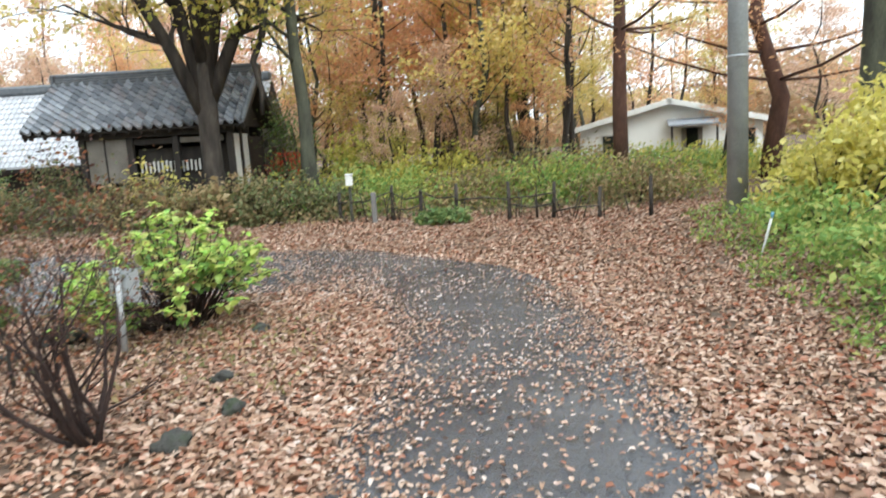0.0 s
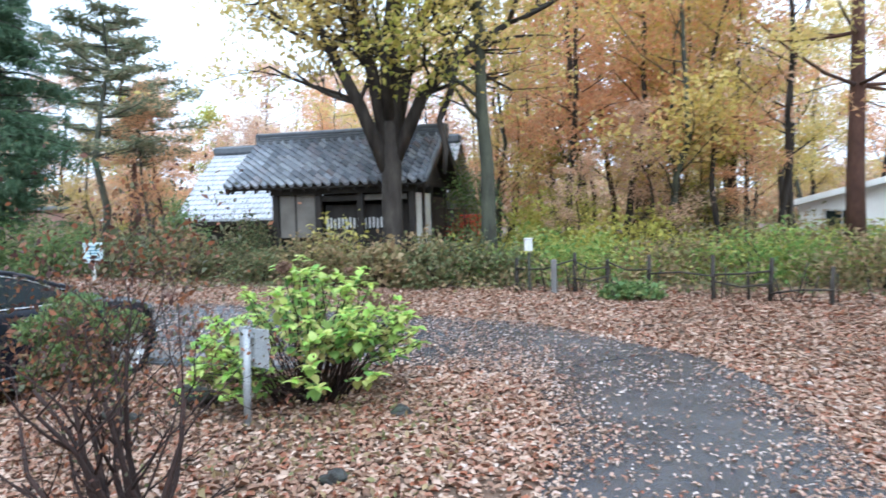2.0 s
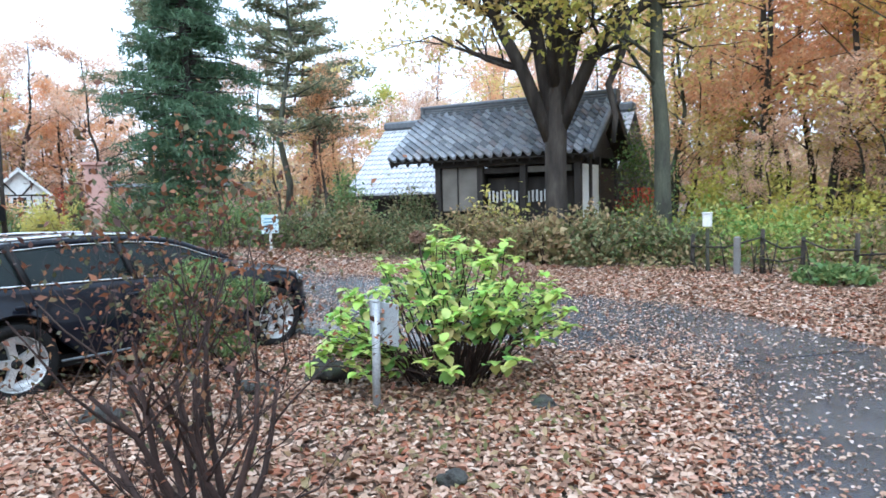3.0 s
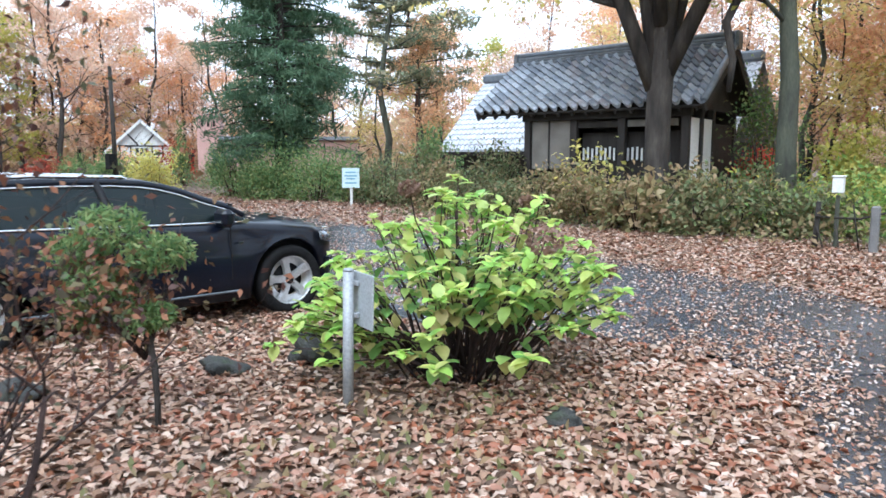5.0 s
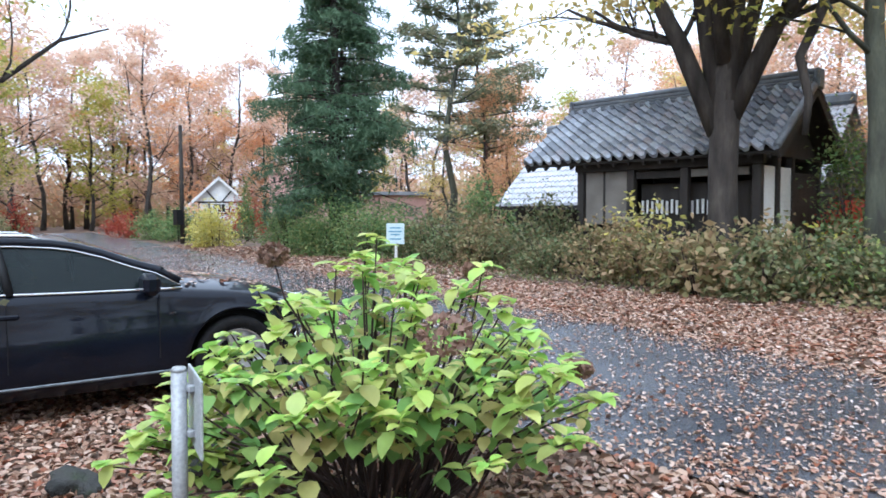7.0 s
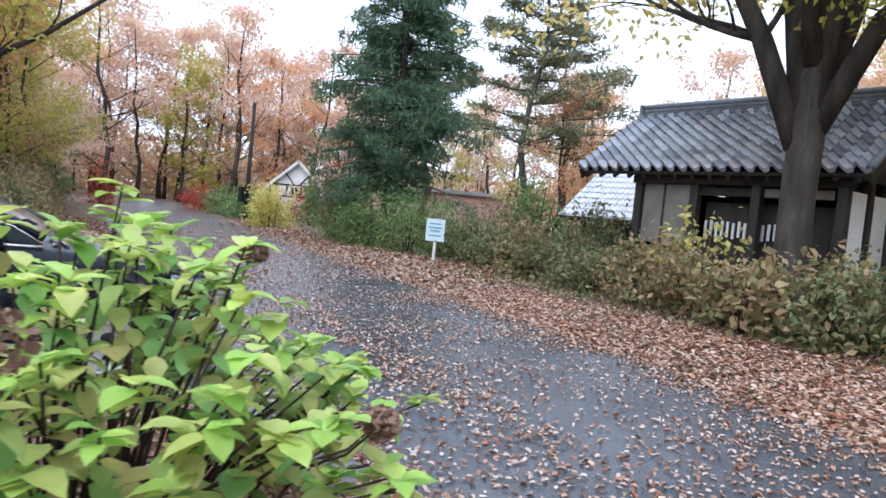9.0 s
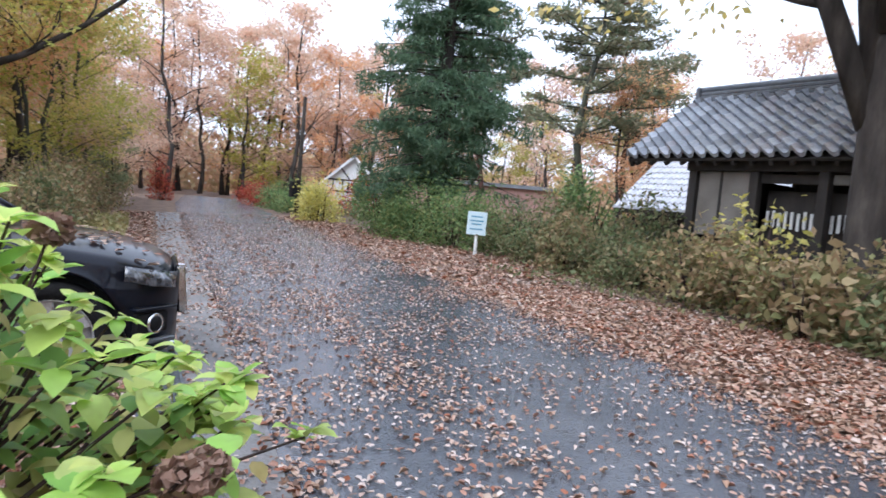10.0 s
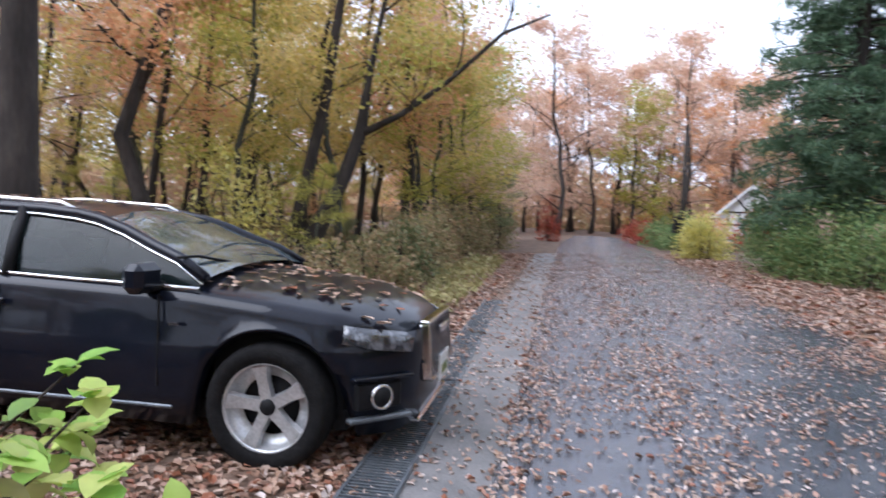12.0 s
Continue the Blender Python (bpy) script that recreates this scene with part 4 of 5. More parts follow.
def crooked_tree():
    """Leaning tree at the wood's edge, one long limb held out over the road."""
    r = np.random.default_rng(61)
    x, y = -18.6, 6.0
    root = anchor("leaning_tree", pose(x, y, ground_z(x, y)))
    V, F, ends = [], [], []
    tube(V, F, [(0, 0, -0.2), (0.1, 0.5, 0.9), (0.1, 1.1, 2.2), (0.1, 1.45, 3.3), (0.1, 1.6, 4.6), (0.1, 2.0, 7.0)], [0.3, 0.22, 0.17, 0.15, 0.08, 0.04], 10)
    tube(V, F, [(0.1, 1.42, 3.2), (0.3, 2.4, 3.7), (0.6, 3.5, 4.5), (0.9, 4.6, 5.5), (1.1, 5.6, 5.9)], [0.1, 0.075, 0.06, 0.045, 0.02], 8)
    tube(V, F, [(0, -0.2, -0.2), (0, 0.1, 1.6), (0.1, 0.6, 4.0), (0.2, 0.9, 6.5), (0.2, 1.4, 9.0)], [0.2, 0.15, 0.13, 0.1, 0.05], 9)
    for p, w, ln in (((0.6, 3.5, 4.5), (0.2, 0.6, 0.8), 1.8), ((0.9, 4.6, 5.5), (0, 0.4, 0.9), 1.6), ((0.3, 2.4, 3.7), (0.4, 0.5, 0.5), 1.5), ((0.2, 0.9, 6.5), (0, -0.6, 0.6), 2.2), ((0.1, 1.8, 6.0), (0.3, 0.6, 0.7), 2.0), ((0.2, 1.4, 9.0), (0, 0.3, 0.9), 2.4)):
        grow(V, F, ends, p, w, ln, 0.03, 2, r, 0.5, 0.1, 5, 3)
    mesh("trunk", V, F, M_BARK, root, smooth=True)
    LV, LF = leaves(scatter(ends, 1500, 0.35, r), 0.16, 0.3, r)
    mesh("crown", LV, LF, M_GOLDGREEN, root)
    return tagged(root, "dark leaning tree with a long bare limb", "tree")


crooked_tree()
TD = forest_tree("thick_tree", 62, 13, 0.3, 2.6, M_ORANGE, M_BARK, 4200, 0.2, 0.004, 0.3, "thick dark trunk with orange leaves overhead")
plant(TD, -11.8, 3.55, 1.0, 10)
TM = forest_tree("thick_tree", 64, 14, 0.42, 2.8, M_YELLOW, M_BARK_MOSS, 3600, 0.17, 0.003, 0.34, "thick grey mossy trunk with yellow leaves overhead")
plant(TM, 9.05, 14.7, 1.0, 200)
TE = forest_tree("leaning_tree", 63, 12, 0.3, 2.6, M_ORANGE, M_BARK, 4000, 0.19, 0.022, 0.19, "leaning dark tree with orange leaves")
plant(TE, -16.2, 3.0, 1.0, 100)
plant(TG1, -27, 10.3, 0.9)
plant(TG1, -24, 8.6, 0.85)
plant(TG2, -33, 12.0, 1.0)

# ---- shrubs ----
k = 0
for x, y, rx, ry, h, lf, n, sz, lab in [
    # along the road before the hut
    (-14.2, 19.0, 1.3, 0.9, 1.7, M_SHRUB, 2600, 0.10, "rounded olive shrub with some brown leaves"),
    (-12.4, 18.6, 1.4, 0.9, 1.6, M_SHRUB, 2600, 0.10, "rounded olive shrub with some brown leaves"),
    (-10.6, 18.2, 1.2, 0.8, 1.3, M_SHRUB, 2400, 0.09, "rounded olive shrub with some brown leaves"),
    (-9.2, 17.6, 1.2, 0.8, 1.0, M_SHRUB, 2200, 0.09, "low shrub with dull green leaves"),
    (-7.8, 17.5, 1.1, 0.8, 1.1, M_MIXED, 2200, 0.10, "straggly shrub turning yellow and brown"),
    (-6.4, 17.0, 1.1, 0.8, 1.35, M_MIXED, 2400, 0.11, "straggly shrub turning yellow and brown"),
    (-5.0, 17.0, 1.1, 0.8, 1.3, M_MIXED, 2400, 0.12, "straggly shrub turning yellow and brown"),
    (-3.9, 17.2, 1.1, 0.8, 1.2, M_SHRUB, 2400, 0.10, "dull green shrub beside the fence"),
    (-2.8, 17.4, 1.0, 0.8, 1.1, M_SHRUB, 2200, 0.10, "dull green shrub beside the fence"),
    (-4.3, 20.9, 0.9, 0.7, 2.9, M_HEDGE, 2400, 0.10, "dark green shrub beside the hut wall"),
    (-5.0, 22.6, 0.6, 0.5, 1.6, M_RED, 900, 0.10, "small red-leaved shrub behind the hut"),
    (-12.8, 19.7, 0.7, 0.7, 2.5, M_HEDGE, 2200, 0.11, "tall dark green shrub beside the hut"),
    (-10.3, 18.9, 0.9, 0.7, 1.9, M_SHRUB, 2000, 0.11, "upright olive shrub beside the hut"),
    (-11.6, 18.0, 0.8, 0.6, 1.3, M_MIXED, 1500, 0.12, "loose shrub turning yellow"),
    (-7.1, 17.7, 0.9, 0.6, 1.7, M_YBUSH, 420, 0.14, "arching shrub with pale yellow leaves before the hut"),
    (-5.4, 16.5, 0.9, 0.6, 1.1, M_MIXED, 420, 0.19, "broad-leaved plant turning pale brown"),
    (-4.4, 16.6, 0.8, 0.6, 0.9, M_SHRUB, 900, 0.13, "broad-leaved green plant on the verge"),
    # dark hedge
    (-15.7, 19.2, 1.2, 1.0, 1.7, M_HEDGE, 3600, 0.09, "dense dark green hedge shrub"),
    (-17.3, 18.9, 1.4, 1.1, 2.0, M_HEDGE, 4600, 0.09, "dense dark green hedge shrub"),
    (-19.0, 18.6, 1.4, 1.1, 2.0, M_HEDGE, 4600, 0.09, "dense dark green hedge shrub"),
    (-21.0, 18.7, 1.3, 1.0, 1.8, M_HEDGE, 4000, 0.09, "dense dark green hedge shrub"),
    # the bend
    (-27.2, 19.0, 1.2, 1.0, 2.2, M_YBUSH, 2600, 0.13, "bright yellow shrub beside the road"),
    (-33.5, 20.4, 1.8, 1.2, 1.7, M_HEDGE, 2400, 0.13, "dull green roadside shrub"),
    (-37.5, 20.8, 1.8, 1.2, 1.7, M_HEDGE, 2400, 0.13, "dull green roadside shrub"),
    (-42, 21.0, 1.6, 1.1, 1.7, M_RED, 1800, 0.14, "dark red shrub at the bend"),
    (-44, 16.0, 0.7, 0.7, 2.6, M_RED, 1200, 0.14, "narrow dark red shrub at the bend"),
    (-35.0, 24.6, 1.4, 1.2, 2.3, M_RED, 2000, 0.15, "crimson maple shrub near the far house"),
    (-38.5, 23.6, 1.6, 1.3, 1.9, M_ORANGE, 2000, 0.15, "orange shrub near the far house"),
    # wood's edge on the car's side
    (-14.0, 8.2, 1.0, 0.8, 1.1, M_MIXED, 1800, 0.10, "straggly roadside shrub turning brown"),
    (-15.6, 8.6, 1.1, 0.8, 1.3, M_SHRUB, 2000, 0.10, "straggly green roadside shrub"),
    (-17.4, 9.0, 1.1, 0.8, 1.5, M_MIXED, 2000, 0.10, "straggly roadside shrub turning brown"),
    (-13.0, 6.6, 1.2, 1.0, 1.2, M_MIXED, 1800, 0.10, "low brown undergrowth at the wood's edge"),
    (-20.5, 9.0, 1.6, 1.0, 1.9, M_MIXED, 2200, 0.12, "straggly roadside shrub turning brown"),
    (-24.5, 9.8, 1.8, 1.0, 2.0, M_MIXED, 2200, 0.13, "straggly roadside shrub turning brown"),
    (-29, 10.8, 2.0, 1.0, 2.2, M_MIXED, 2200, 0.14, "straggly roadside shrub turning brown"),
    (-34, 12.0, 2.0, 1.0, 2.4, M_MIXED, 2200, 0.14, "straggly roadside shrub turning brown"),
    (-17.2, 5.0, 1.5, 1.2, 3.0, M_YBUSH, 1500, 0.13, "small tree with pale yellow leaves"),
    # beyond the fence
    (-1.4, 18.2, 1.5, 1.0, 1.3, M_WEED, 2200, 0.11, "tall green weeds behind the fence"),
    (0.8, 17.9, 1.5, 1.0, 1.1, M_MIXED, 2200, 0.11, "tall green weeds behind the fence"),
    (2.8, 17.6, 1.5, 1.0, 1.3, M_WEED, 2200, 0.11, "tall green weeds behind the fence"),
    (4.8, 16.9, 1.4, 1.0, 1.2, M_MIXED, 2200, 0.11, "tall green weeds behind the fence"),
    (0.0, 20.5, 1.8, 1.2, 1.8, M_GOLDGREEN, 2400, 0.13, "yellow-green thicket under the trees"),
    (3.5, 20.5, 1.8, 1.2, 1.5, M_MIXED, 2400, 0.13, "green thicket under the trees"),
    (-1.8, 22.5, 1.6, 1.2, 2.6, M_GOLDGREEN, 2200, 0.14, "yellow-green thicket under the trees"),
    (1.5, 24, 1.8, 1.4, 2.4, M_MIXED, 2200, 0.15, "brown and yellow thicket under the trees"),
    (6.5, 20, 1.8, 1.2, 1.0, M_WEED, 2400, 0.13, "green thicket before the bungalow"),
    (9.0, 23, 2.0, 1.2, 0.9, M_WEED, 2400, 0.14, "green thicket before the bungalow"),
    # the bank by the drive
    (5.9, 10.3, 1.0, 1.1, 1.5, M_YBUSH, 1500, 0.15, "yellow-leaved shrub on the bank"),
    (6.9, 10.6, 1.2, 1.1, 2.3, M_YBUSH, 1700, 0.16, "yellow-leaved shrub on the bank"),
    (6.4, 11.0, 0.9, 0.8, 0.9, M_WEED, 1800, 0.11, "leafy green weeds on the bank"),
    (5.3, 9.4, 1.0, 0.9, 0.6, M_WEED, 1800, 0.10, "leafy green weeds on the bank"),
    (5.0, 7.6, 1.0, 0.9, 0.5, M_WEED, 1800, 0.10, "leafy green weeds on the bank"),
    (4.6, 5.8, 0.9, 0.9, 0.45, M_WEED, 1800, 0.10, "leafy green weeds on the bank"),
    (0.0, 15.0, 0.6, 0.35, 0.35, M_HEDGE, 700, 0.12, "low dark green plant below the fence"),
]:
    k += 1
    bush("shrub", x, y, rx, ry, h, lf, n, sz, 100 + k, lab)
for x, y, h in ((-30.6, 22.4, 2.9), (-29.3, 23.3, 1.8), (-30.1, 24.1, 2.0)):
    k += 1
    bush("cypress", x, y, 0.42, 0.42, h, M_HEDGE, 1500, 0.11, 100 + k, "narrow upright dark green cypress", category="shrub", flat=0.0)


# ---- hydrangea and the plants by the drive ----
def hydrangea():
    r = np.random.default_rng(71)
    x, y = -3.06, 7.78
    root = anchor("hydrangea_bush", pose(x, y, ground_z(x, y)))
    tips = []
    for j in range(152):
        az, out = r.uniform(0, 6.28), math.sqrt(r.uniform(0.0, 1.0))
        rx = 1.12 if math.cos(az) > 0 else 1.3
        ry = 1.22 if math.sin(az) > 0 else 1.05
        tip = Vector((math.cos(az) * out * rx, math.sin(az) * out * ry, 1.28 * (1 - (0.62 if math.sin(az) > 0.1 else 0.68) * out * out) + r.normal(0, 0.11)))
        tip.z = max(0.22, tip.z)
        foot = Vector((tip.x * 0.25 + r.normal(0, 0.08), tip.y * 0.25 + r.normal(0, 0.08), -0.03))
        mid = foot.lerp(tip, 0.5) + Vector((r.normal(0, 0.04), r.normal(0, 0.04), 0.12))
        if j >= 138:
            # low shoots that lean out past the sign post
            tip = Vector((-0.62 + r.normal(0, 0.16), -0.78 + r.normal(0, 0.14), r.uniform(0.22, 0.5)))
            mid = foot.lerp(tip, 0.5) + Vector((0, 0, 0.1))
        elif j >= 128:
            # low shoots on the road side
            tip = Vector((r.normal(0.05, 0.2), 1.05 + r.normal(0, 0.1), r.uniform(0.4, 0.75)))
            mid = foot.lerp(tip, 0.5) + Vector((0, 0, 0.1))
        tips.append((foot, mid, tip))
        round_bar("stem", [foot, mid, tip], [0.009, 0.007, 0.004], M_TWIG, root, sides=5)
    P, az, tl, sz, low = [], [], [], [], []
    for foot, mid, tip in tips:
        for q in range(7):
            f = (1.0, 1.0, 0.97, 0.85, 0.72, 0.55, 0.36)[q]
            p = mid.lerp(tip, (f - 0.3) / 0.7) if f > 0.3 else mid
            a0 = r.uniform(0, 6.28)
            for h in range(2 if q else 3):
                P.append(tuple(p + Vector((0, 0, r.normal(0, 0.015)))))
                az.append(a0 + h * (3.14 if q else 2.1) + r.normal(0, 0.25))
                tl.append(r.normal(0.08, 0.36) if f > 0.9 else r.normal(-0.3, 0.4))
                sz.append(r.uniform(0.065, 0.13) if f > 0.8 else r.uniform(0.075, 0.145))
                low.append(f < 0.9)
    P, az, tl, sz, low = (np.array(v) for v in (P, az, tl, sz, low))
    # leaves further down the stems take the colours with shade put in
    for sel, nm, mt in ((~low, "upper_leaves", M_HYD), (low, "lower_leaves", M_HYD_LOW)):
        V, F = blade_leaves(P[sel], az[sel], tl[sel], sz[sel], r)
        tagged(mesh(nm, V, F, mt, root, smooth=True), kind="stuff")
    for px, py, pz, rad in ((0.86, -0.36, 1.08, 0.105), (0.63, 0.83, 0.72, 0.06), (0.03, -0.63, 1.38, 0.065), (0.75, 0.75, 0.75, 0.055), (0.2, 0.5, 1.25, 0.05)):
        d = r.normal(0, 1, (160, 3))
        d = d / np.linalg.norm(d, axis=1)[:, None] * rad * np.array([1, 1, 0.75])
        V, F = leaves(d + np.array([px, py, pz]), 0.035, 0.2, r, 0.9)
        mesh("flower_head", V, F, M_DRYFLOWER, root, "dried brown hydrangea flower head")
        round_bar("flower_stalk", [(px * 0.5, py * 0.5, pz * 0.6), (px * 0.9, py * 0.9, pz * 0.85), (px, py, pz)], [0.006, 0.005, 0.004], M_TWIG, root, sides=5)
    return tagged(root, "broad hydrangea bush with lime-green leaves and dried heads", "shrub")


hydrangea()


def bare_shrub():
    """Reddish twiggy shrub with few leaves."""
    r = np.random.default_rng(72)
    x, y = -2.35, 4.3
    root = anchor("twiggy_shrub", pose(x, y, ground_z(x, y)))
    V, F, ends = [], [], []
    for j in range(11):
        az = j * 0.571 + r.uniform(-0.3, 0.3)
        out = r.uniform(0.3, 0.85)
        w = Vector((math.cos(az) * out - 0.32, math.sin(az) * out - 0.05, 1.1))
        grow(V, F, ends, (math.cos(az) * 0.05, math.sin(az) * 0.05, -0.05), w, r.uniform(0.85, 1.15), 0.022, 3, r, 0.62, 0.2, 6, 3)
    mesh("branch_frame", V, F, M_TWIG, root, smooth=True)
    LV, LF = leaves(scatter([e for e in ends if e.z > 0.55], 2600, 0.07, r), 0.033, 0.1, r)
    mesh("foliage", LV, LF, M_BROWNLEAF, root)
    return tagged(root, "dark reddish twiggy shrub with sparse brown leaves", "shrub")


bare_shrub()


def pruned_pine():
    r = np.random.default_rng(73)
    x, y = -3.75, 5.8
    root = anchor("pruned_pine", pose(x, y, ground_z(x, y), 0, 0, 0))
    V, F = [], []
    tube(V, F, [(0, 0, -0.05), (-0.03, 0.02, 0.2), (0.0, 0, 0.36), (-0.1, 0.02, 0.6), (-0.15, 0, 1.05)], [0.02, 0.017, 0.02, 0.018, 0.008], 7)
    pads = [(-0.25, -0.1, 1.15, 0.22), (0.02, 0.05, 1.02, 0.19), (-0.5, -0.15, 1.0, 0.19), (-0.3, -0.15, 0.82, 0.22), (-0.05, 0, 0.66, 0.15), (-0.52, -0.1, 0.66, 0.19)]
    pts = []
    for a, b, c, rad in pads:
        tube(V, F, [(-0.1, 0.01, c - 0.18), ((a - 0.1) / 2, b / 2, c - 0.1), (a, b, c)], [0.014, 0.012, 0.006], 5)
        d = r.normal(0, 1, (950, 3))
        pts.append(np.array([a, b, c]) + d / np.linalg.norm(d, axis=1)[:, None] * rad * r.uniform(0.5, 1.05, (950, 1)) * np.array([1, 1, 0.6]))
    mesh("trunk", V, F, M_BARK, root, smooth=True)
    V, F = [], []
    LV, LF = leaves(np.concatenate(pts), 0.05, 0.0, r, 0.3)
    mesh("crown", LV, LF, M_HEDGE, root)
    Q = np.array([(-0.3, -0.1, 0.78)]) + r.normal(0, 1, (1100, 3)) * np.array([0.24, 0.2, 0.17])
    LV, LF = leaves(Q, 0.055, 0.1, r)
    mesh("dead_leaves", LV, LF, M_BROWNLEAF, root, "brown and yellowing leaves caught in the twigs")
    for i in range(14):
        a = r.uniform(0, 6.28)
        tube(V, F, [(-0.1, 0, 0.4), (-0.2 + 0.15 * math.cos(a), 0.15 * math.sin(a), 0.65), (-0.28 + 0.38 * math.cos(a), 0.32 * math.sin(a), r.uniform(0.6, 1.2))], [0.009, 0.007, 0.003], 4)
    mesh("branch_frame", V, F, M_TWIG, root, smooth=True)
    return tagged(root, "small pruned shrub with dark green pads and brown leaves", "shrub")


pruned_pine()


# ---- signs, posts, poles ----
def small_sign():
    x, y = -3.24, 6.79
    root = anchor("small_sign", pose(x, y, ground_z(x, y), 0, 1.5, 0))
    round_bar("post", [(0, 0, -0.1), (0, 0, 0.88)], 0.034, M_GALV, root, "grey painted round post", sides=16)
    round_bar("post_cap", [(0, 0, 0.878), (0, 0, 0.893)], [0.036, 0.028], M_GALV, root, sides=16)
    panel = box("sign_panel", (0.36, 0.012, 0.34), (0.04, 0.055, 0.70), M_SIGNBACK, root, "grey metal sign panel seen from behind", bevel=0.003, rot=(0, 0, -17))
    for z in (0.6, 0.8):
        box("bracket", (0.1, 0.03, 0.03), (0.005, 0.035, z), M_GALV, root, bevel=0.004)
    return tagged(root, "small metal sign on a grey round post", "sign")


small_sign()


def info_sign():
    x, y = -14.6, 17.9
    root = anchor("info_sign", pose(x, y, ground_z(x, y), 0, 0, 32))
    box("post", (0.07, 0.07, 0.85), (0, 0, 0.4), M_WHITE, root, "white wooden post")
    p = box("board", (0.5, 0.03, 0.56), (0, -0.05, 0.80), M_SIGN, root, "pale blue sign board", bevel=0.004)
    for i, (w, z) in enumerate(((0.3, 0.96), (0.36, 0.86), (0.26, 0.78), (0.34, 0.66))):
        box("lettering", (w, 0.006, 0.035), (0, -0.068, z), M_SIGNBLUE, p, bevel=0)
    return tagged(root, "pale blue notice board on a white post", "sign")


info_sign()


def utility_pole(x, y, h, rad, label):
    root = anchor("utility_pole", pose(x, y, ground_z(x, y)))
    round_bar("pole", [(0, 0, -0.2), (0, 0, h)], [rad, rad * 0.72], M_POLE, root, sides=20)
    for z in (2.6, 4.4):
        round_bar("band", [(0, 0, z), (0, 0, z + 0.05)], rad * 0.96, M_GALV, root, sides=20)
    box("crossarm", (1.6, 0.09, 0.09), (0, 0, h - 0.7), M_GALV, root)
    return tagged(root, label, "pole")


utility_pole(5.12, 12.0, 9.5, 0.178, "thick grey concrete utility pole on the bank")
fp = anchor("roadside_pole", pose(-31.5, 19.6, ground_z(-31.5, 19.6)))
round_bar("pole", [(0, 0, -0.1), (0, 0, 5.4)], [0.11, 0.08], M_BARK, fp)
box("meter_box", (0.42, 0.3, 0.7), (0, -0.2, 1.2), M_PLASTIC, fp)
tagged(fp, "dark wooden pole with a box beside the bend", "pole")

sb = anchor("post_box", pose(-2.05, 16.1, ground_z(-2, 16.1)))
box("post", (0.06, 0.06, 0.85), (0, 0, 0.4), M_BARK_MOSS, sb)
bx = box("box", (0.16, 0.14, 0.24), (0, -0.02, 0.98), M_WHITE, sb, "white painted box")
box("lid", (0.18, 0.17, 0.03), (0, -0.02, 1.115), M_WHITE, bx)
tagged(sb, "small white box on a short post", "post")
st = anchor("marker_post", pose(-1.5, 15.8, ground_z(-1.5, 15.8)))
box("post", (0.12, 0.12, 0.75), (0, 0, 0.33), M_CONCRETE, st, bevel=0.02)
tagged(st, "short pale stone marker post", "post")


sk = anchor("stake", pose(4.28, 9.25, ground_z(4.28, 9.25), 0, 14, 0))
round_bar("shaft", [(0, 0, -0.1), (0, 0, 0.5)], 0.018, M_WHITE, sk, sides=8)
round_bar("tip", [(0, 0, 0.5), (0, 0, 0.58)], 0.021, M_SIGNBLUE, sk, "blue painted tip", sides=8)
tagged(sk, "pale leaning stake with a blue tip on the bank", "stake")


def stick_fence():
    r = np.random.default_rng(81)
    root = anchor("stick_fence")
    pts = [(-2.3, 15.9), (-1.1, 15.9), (-0.45, 15.8), (0.35, 15.5), (1.5, 15.15), (2.4, 14.85), (3.3, 14.5), (4.3, 14.2)]
    for i, (x, y) in enumerate(pts):
        z = ground_z(x, y)
        h = r.uniform(0.65, 0.85)
        round_bar("post", [(x, y, z - 0.1), (x + r.normal(0, 0.03), y, z + h)], [0.045, 0.038], M_BARK, root, sides=7)
        if i:
            a, b = pts[i - 1]
            za = ground_z(a, b)
            for hh in (0.5, 0.26):
                if r.uniform() < 0.3:
                    continue
                round_bar("rail", [(a, b - 0.05, za + hh + r.normal(0, 0.12)), ((a + x) / 2, (b + y) / 2 - 0.06, (z + za) / 2 + hh), (x, y - 0.05, z + hh + r.normal(0, 0.14))], 0.017, M_BARK, root, sides=6)
    for i in range(26):
        f = r.uniform(0, 1)
        q = line_at(pts, [f])[0]
        z = ground_z(*q)
        round_bar("stick", [(q[0], q[1], z), (q[0] + r.normal(0, 0.12), q[1] + r.normal(0, 0.05), z + r.uniform(0.35, 0.75))], 0.012, M_BARK, root, sides=5)
    return tagged(root, "rough low fence of dark branches and posts", "fence")


stick_fence()


def rock(x, y, sx, sy, sz, seed, label, sink=0.3):
    r = np.random.default_rng(seed)
    bm = bmesh.new()
    bmesh.ops.create_icosphere(bm, subdivisions=3, radius=1.0)
    off = Vector((r.uniform(0, 50), r.uniform(0, 50), 0))
    for v in bm.verts:
        v.co *= 0.62 + 0.5 * noise.noise(v.co * 1.1 + off) + 0.22 * noise.noise(v.co * 4 + off)
        v.co = Vector((v.co.x * sx, v.co.y * sy, (v.co.z + 1 - 2 * sink) * sz))
    bmesh.ops.translate(bm, vec=(x, y, ground_z(x, y)), verts=bm.verts)
    ob = part("rock", bm, M_STONE, smooth=True)
    return tagged(ob, label, "rock", "garden stones")


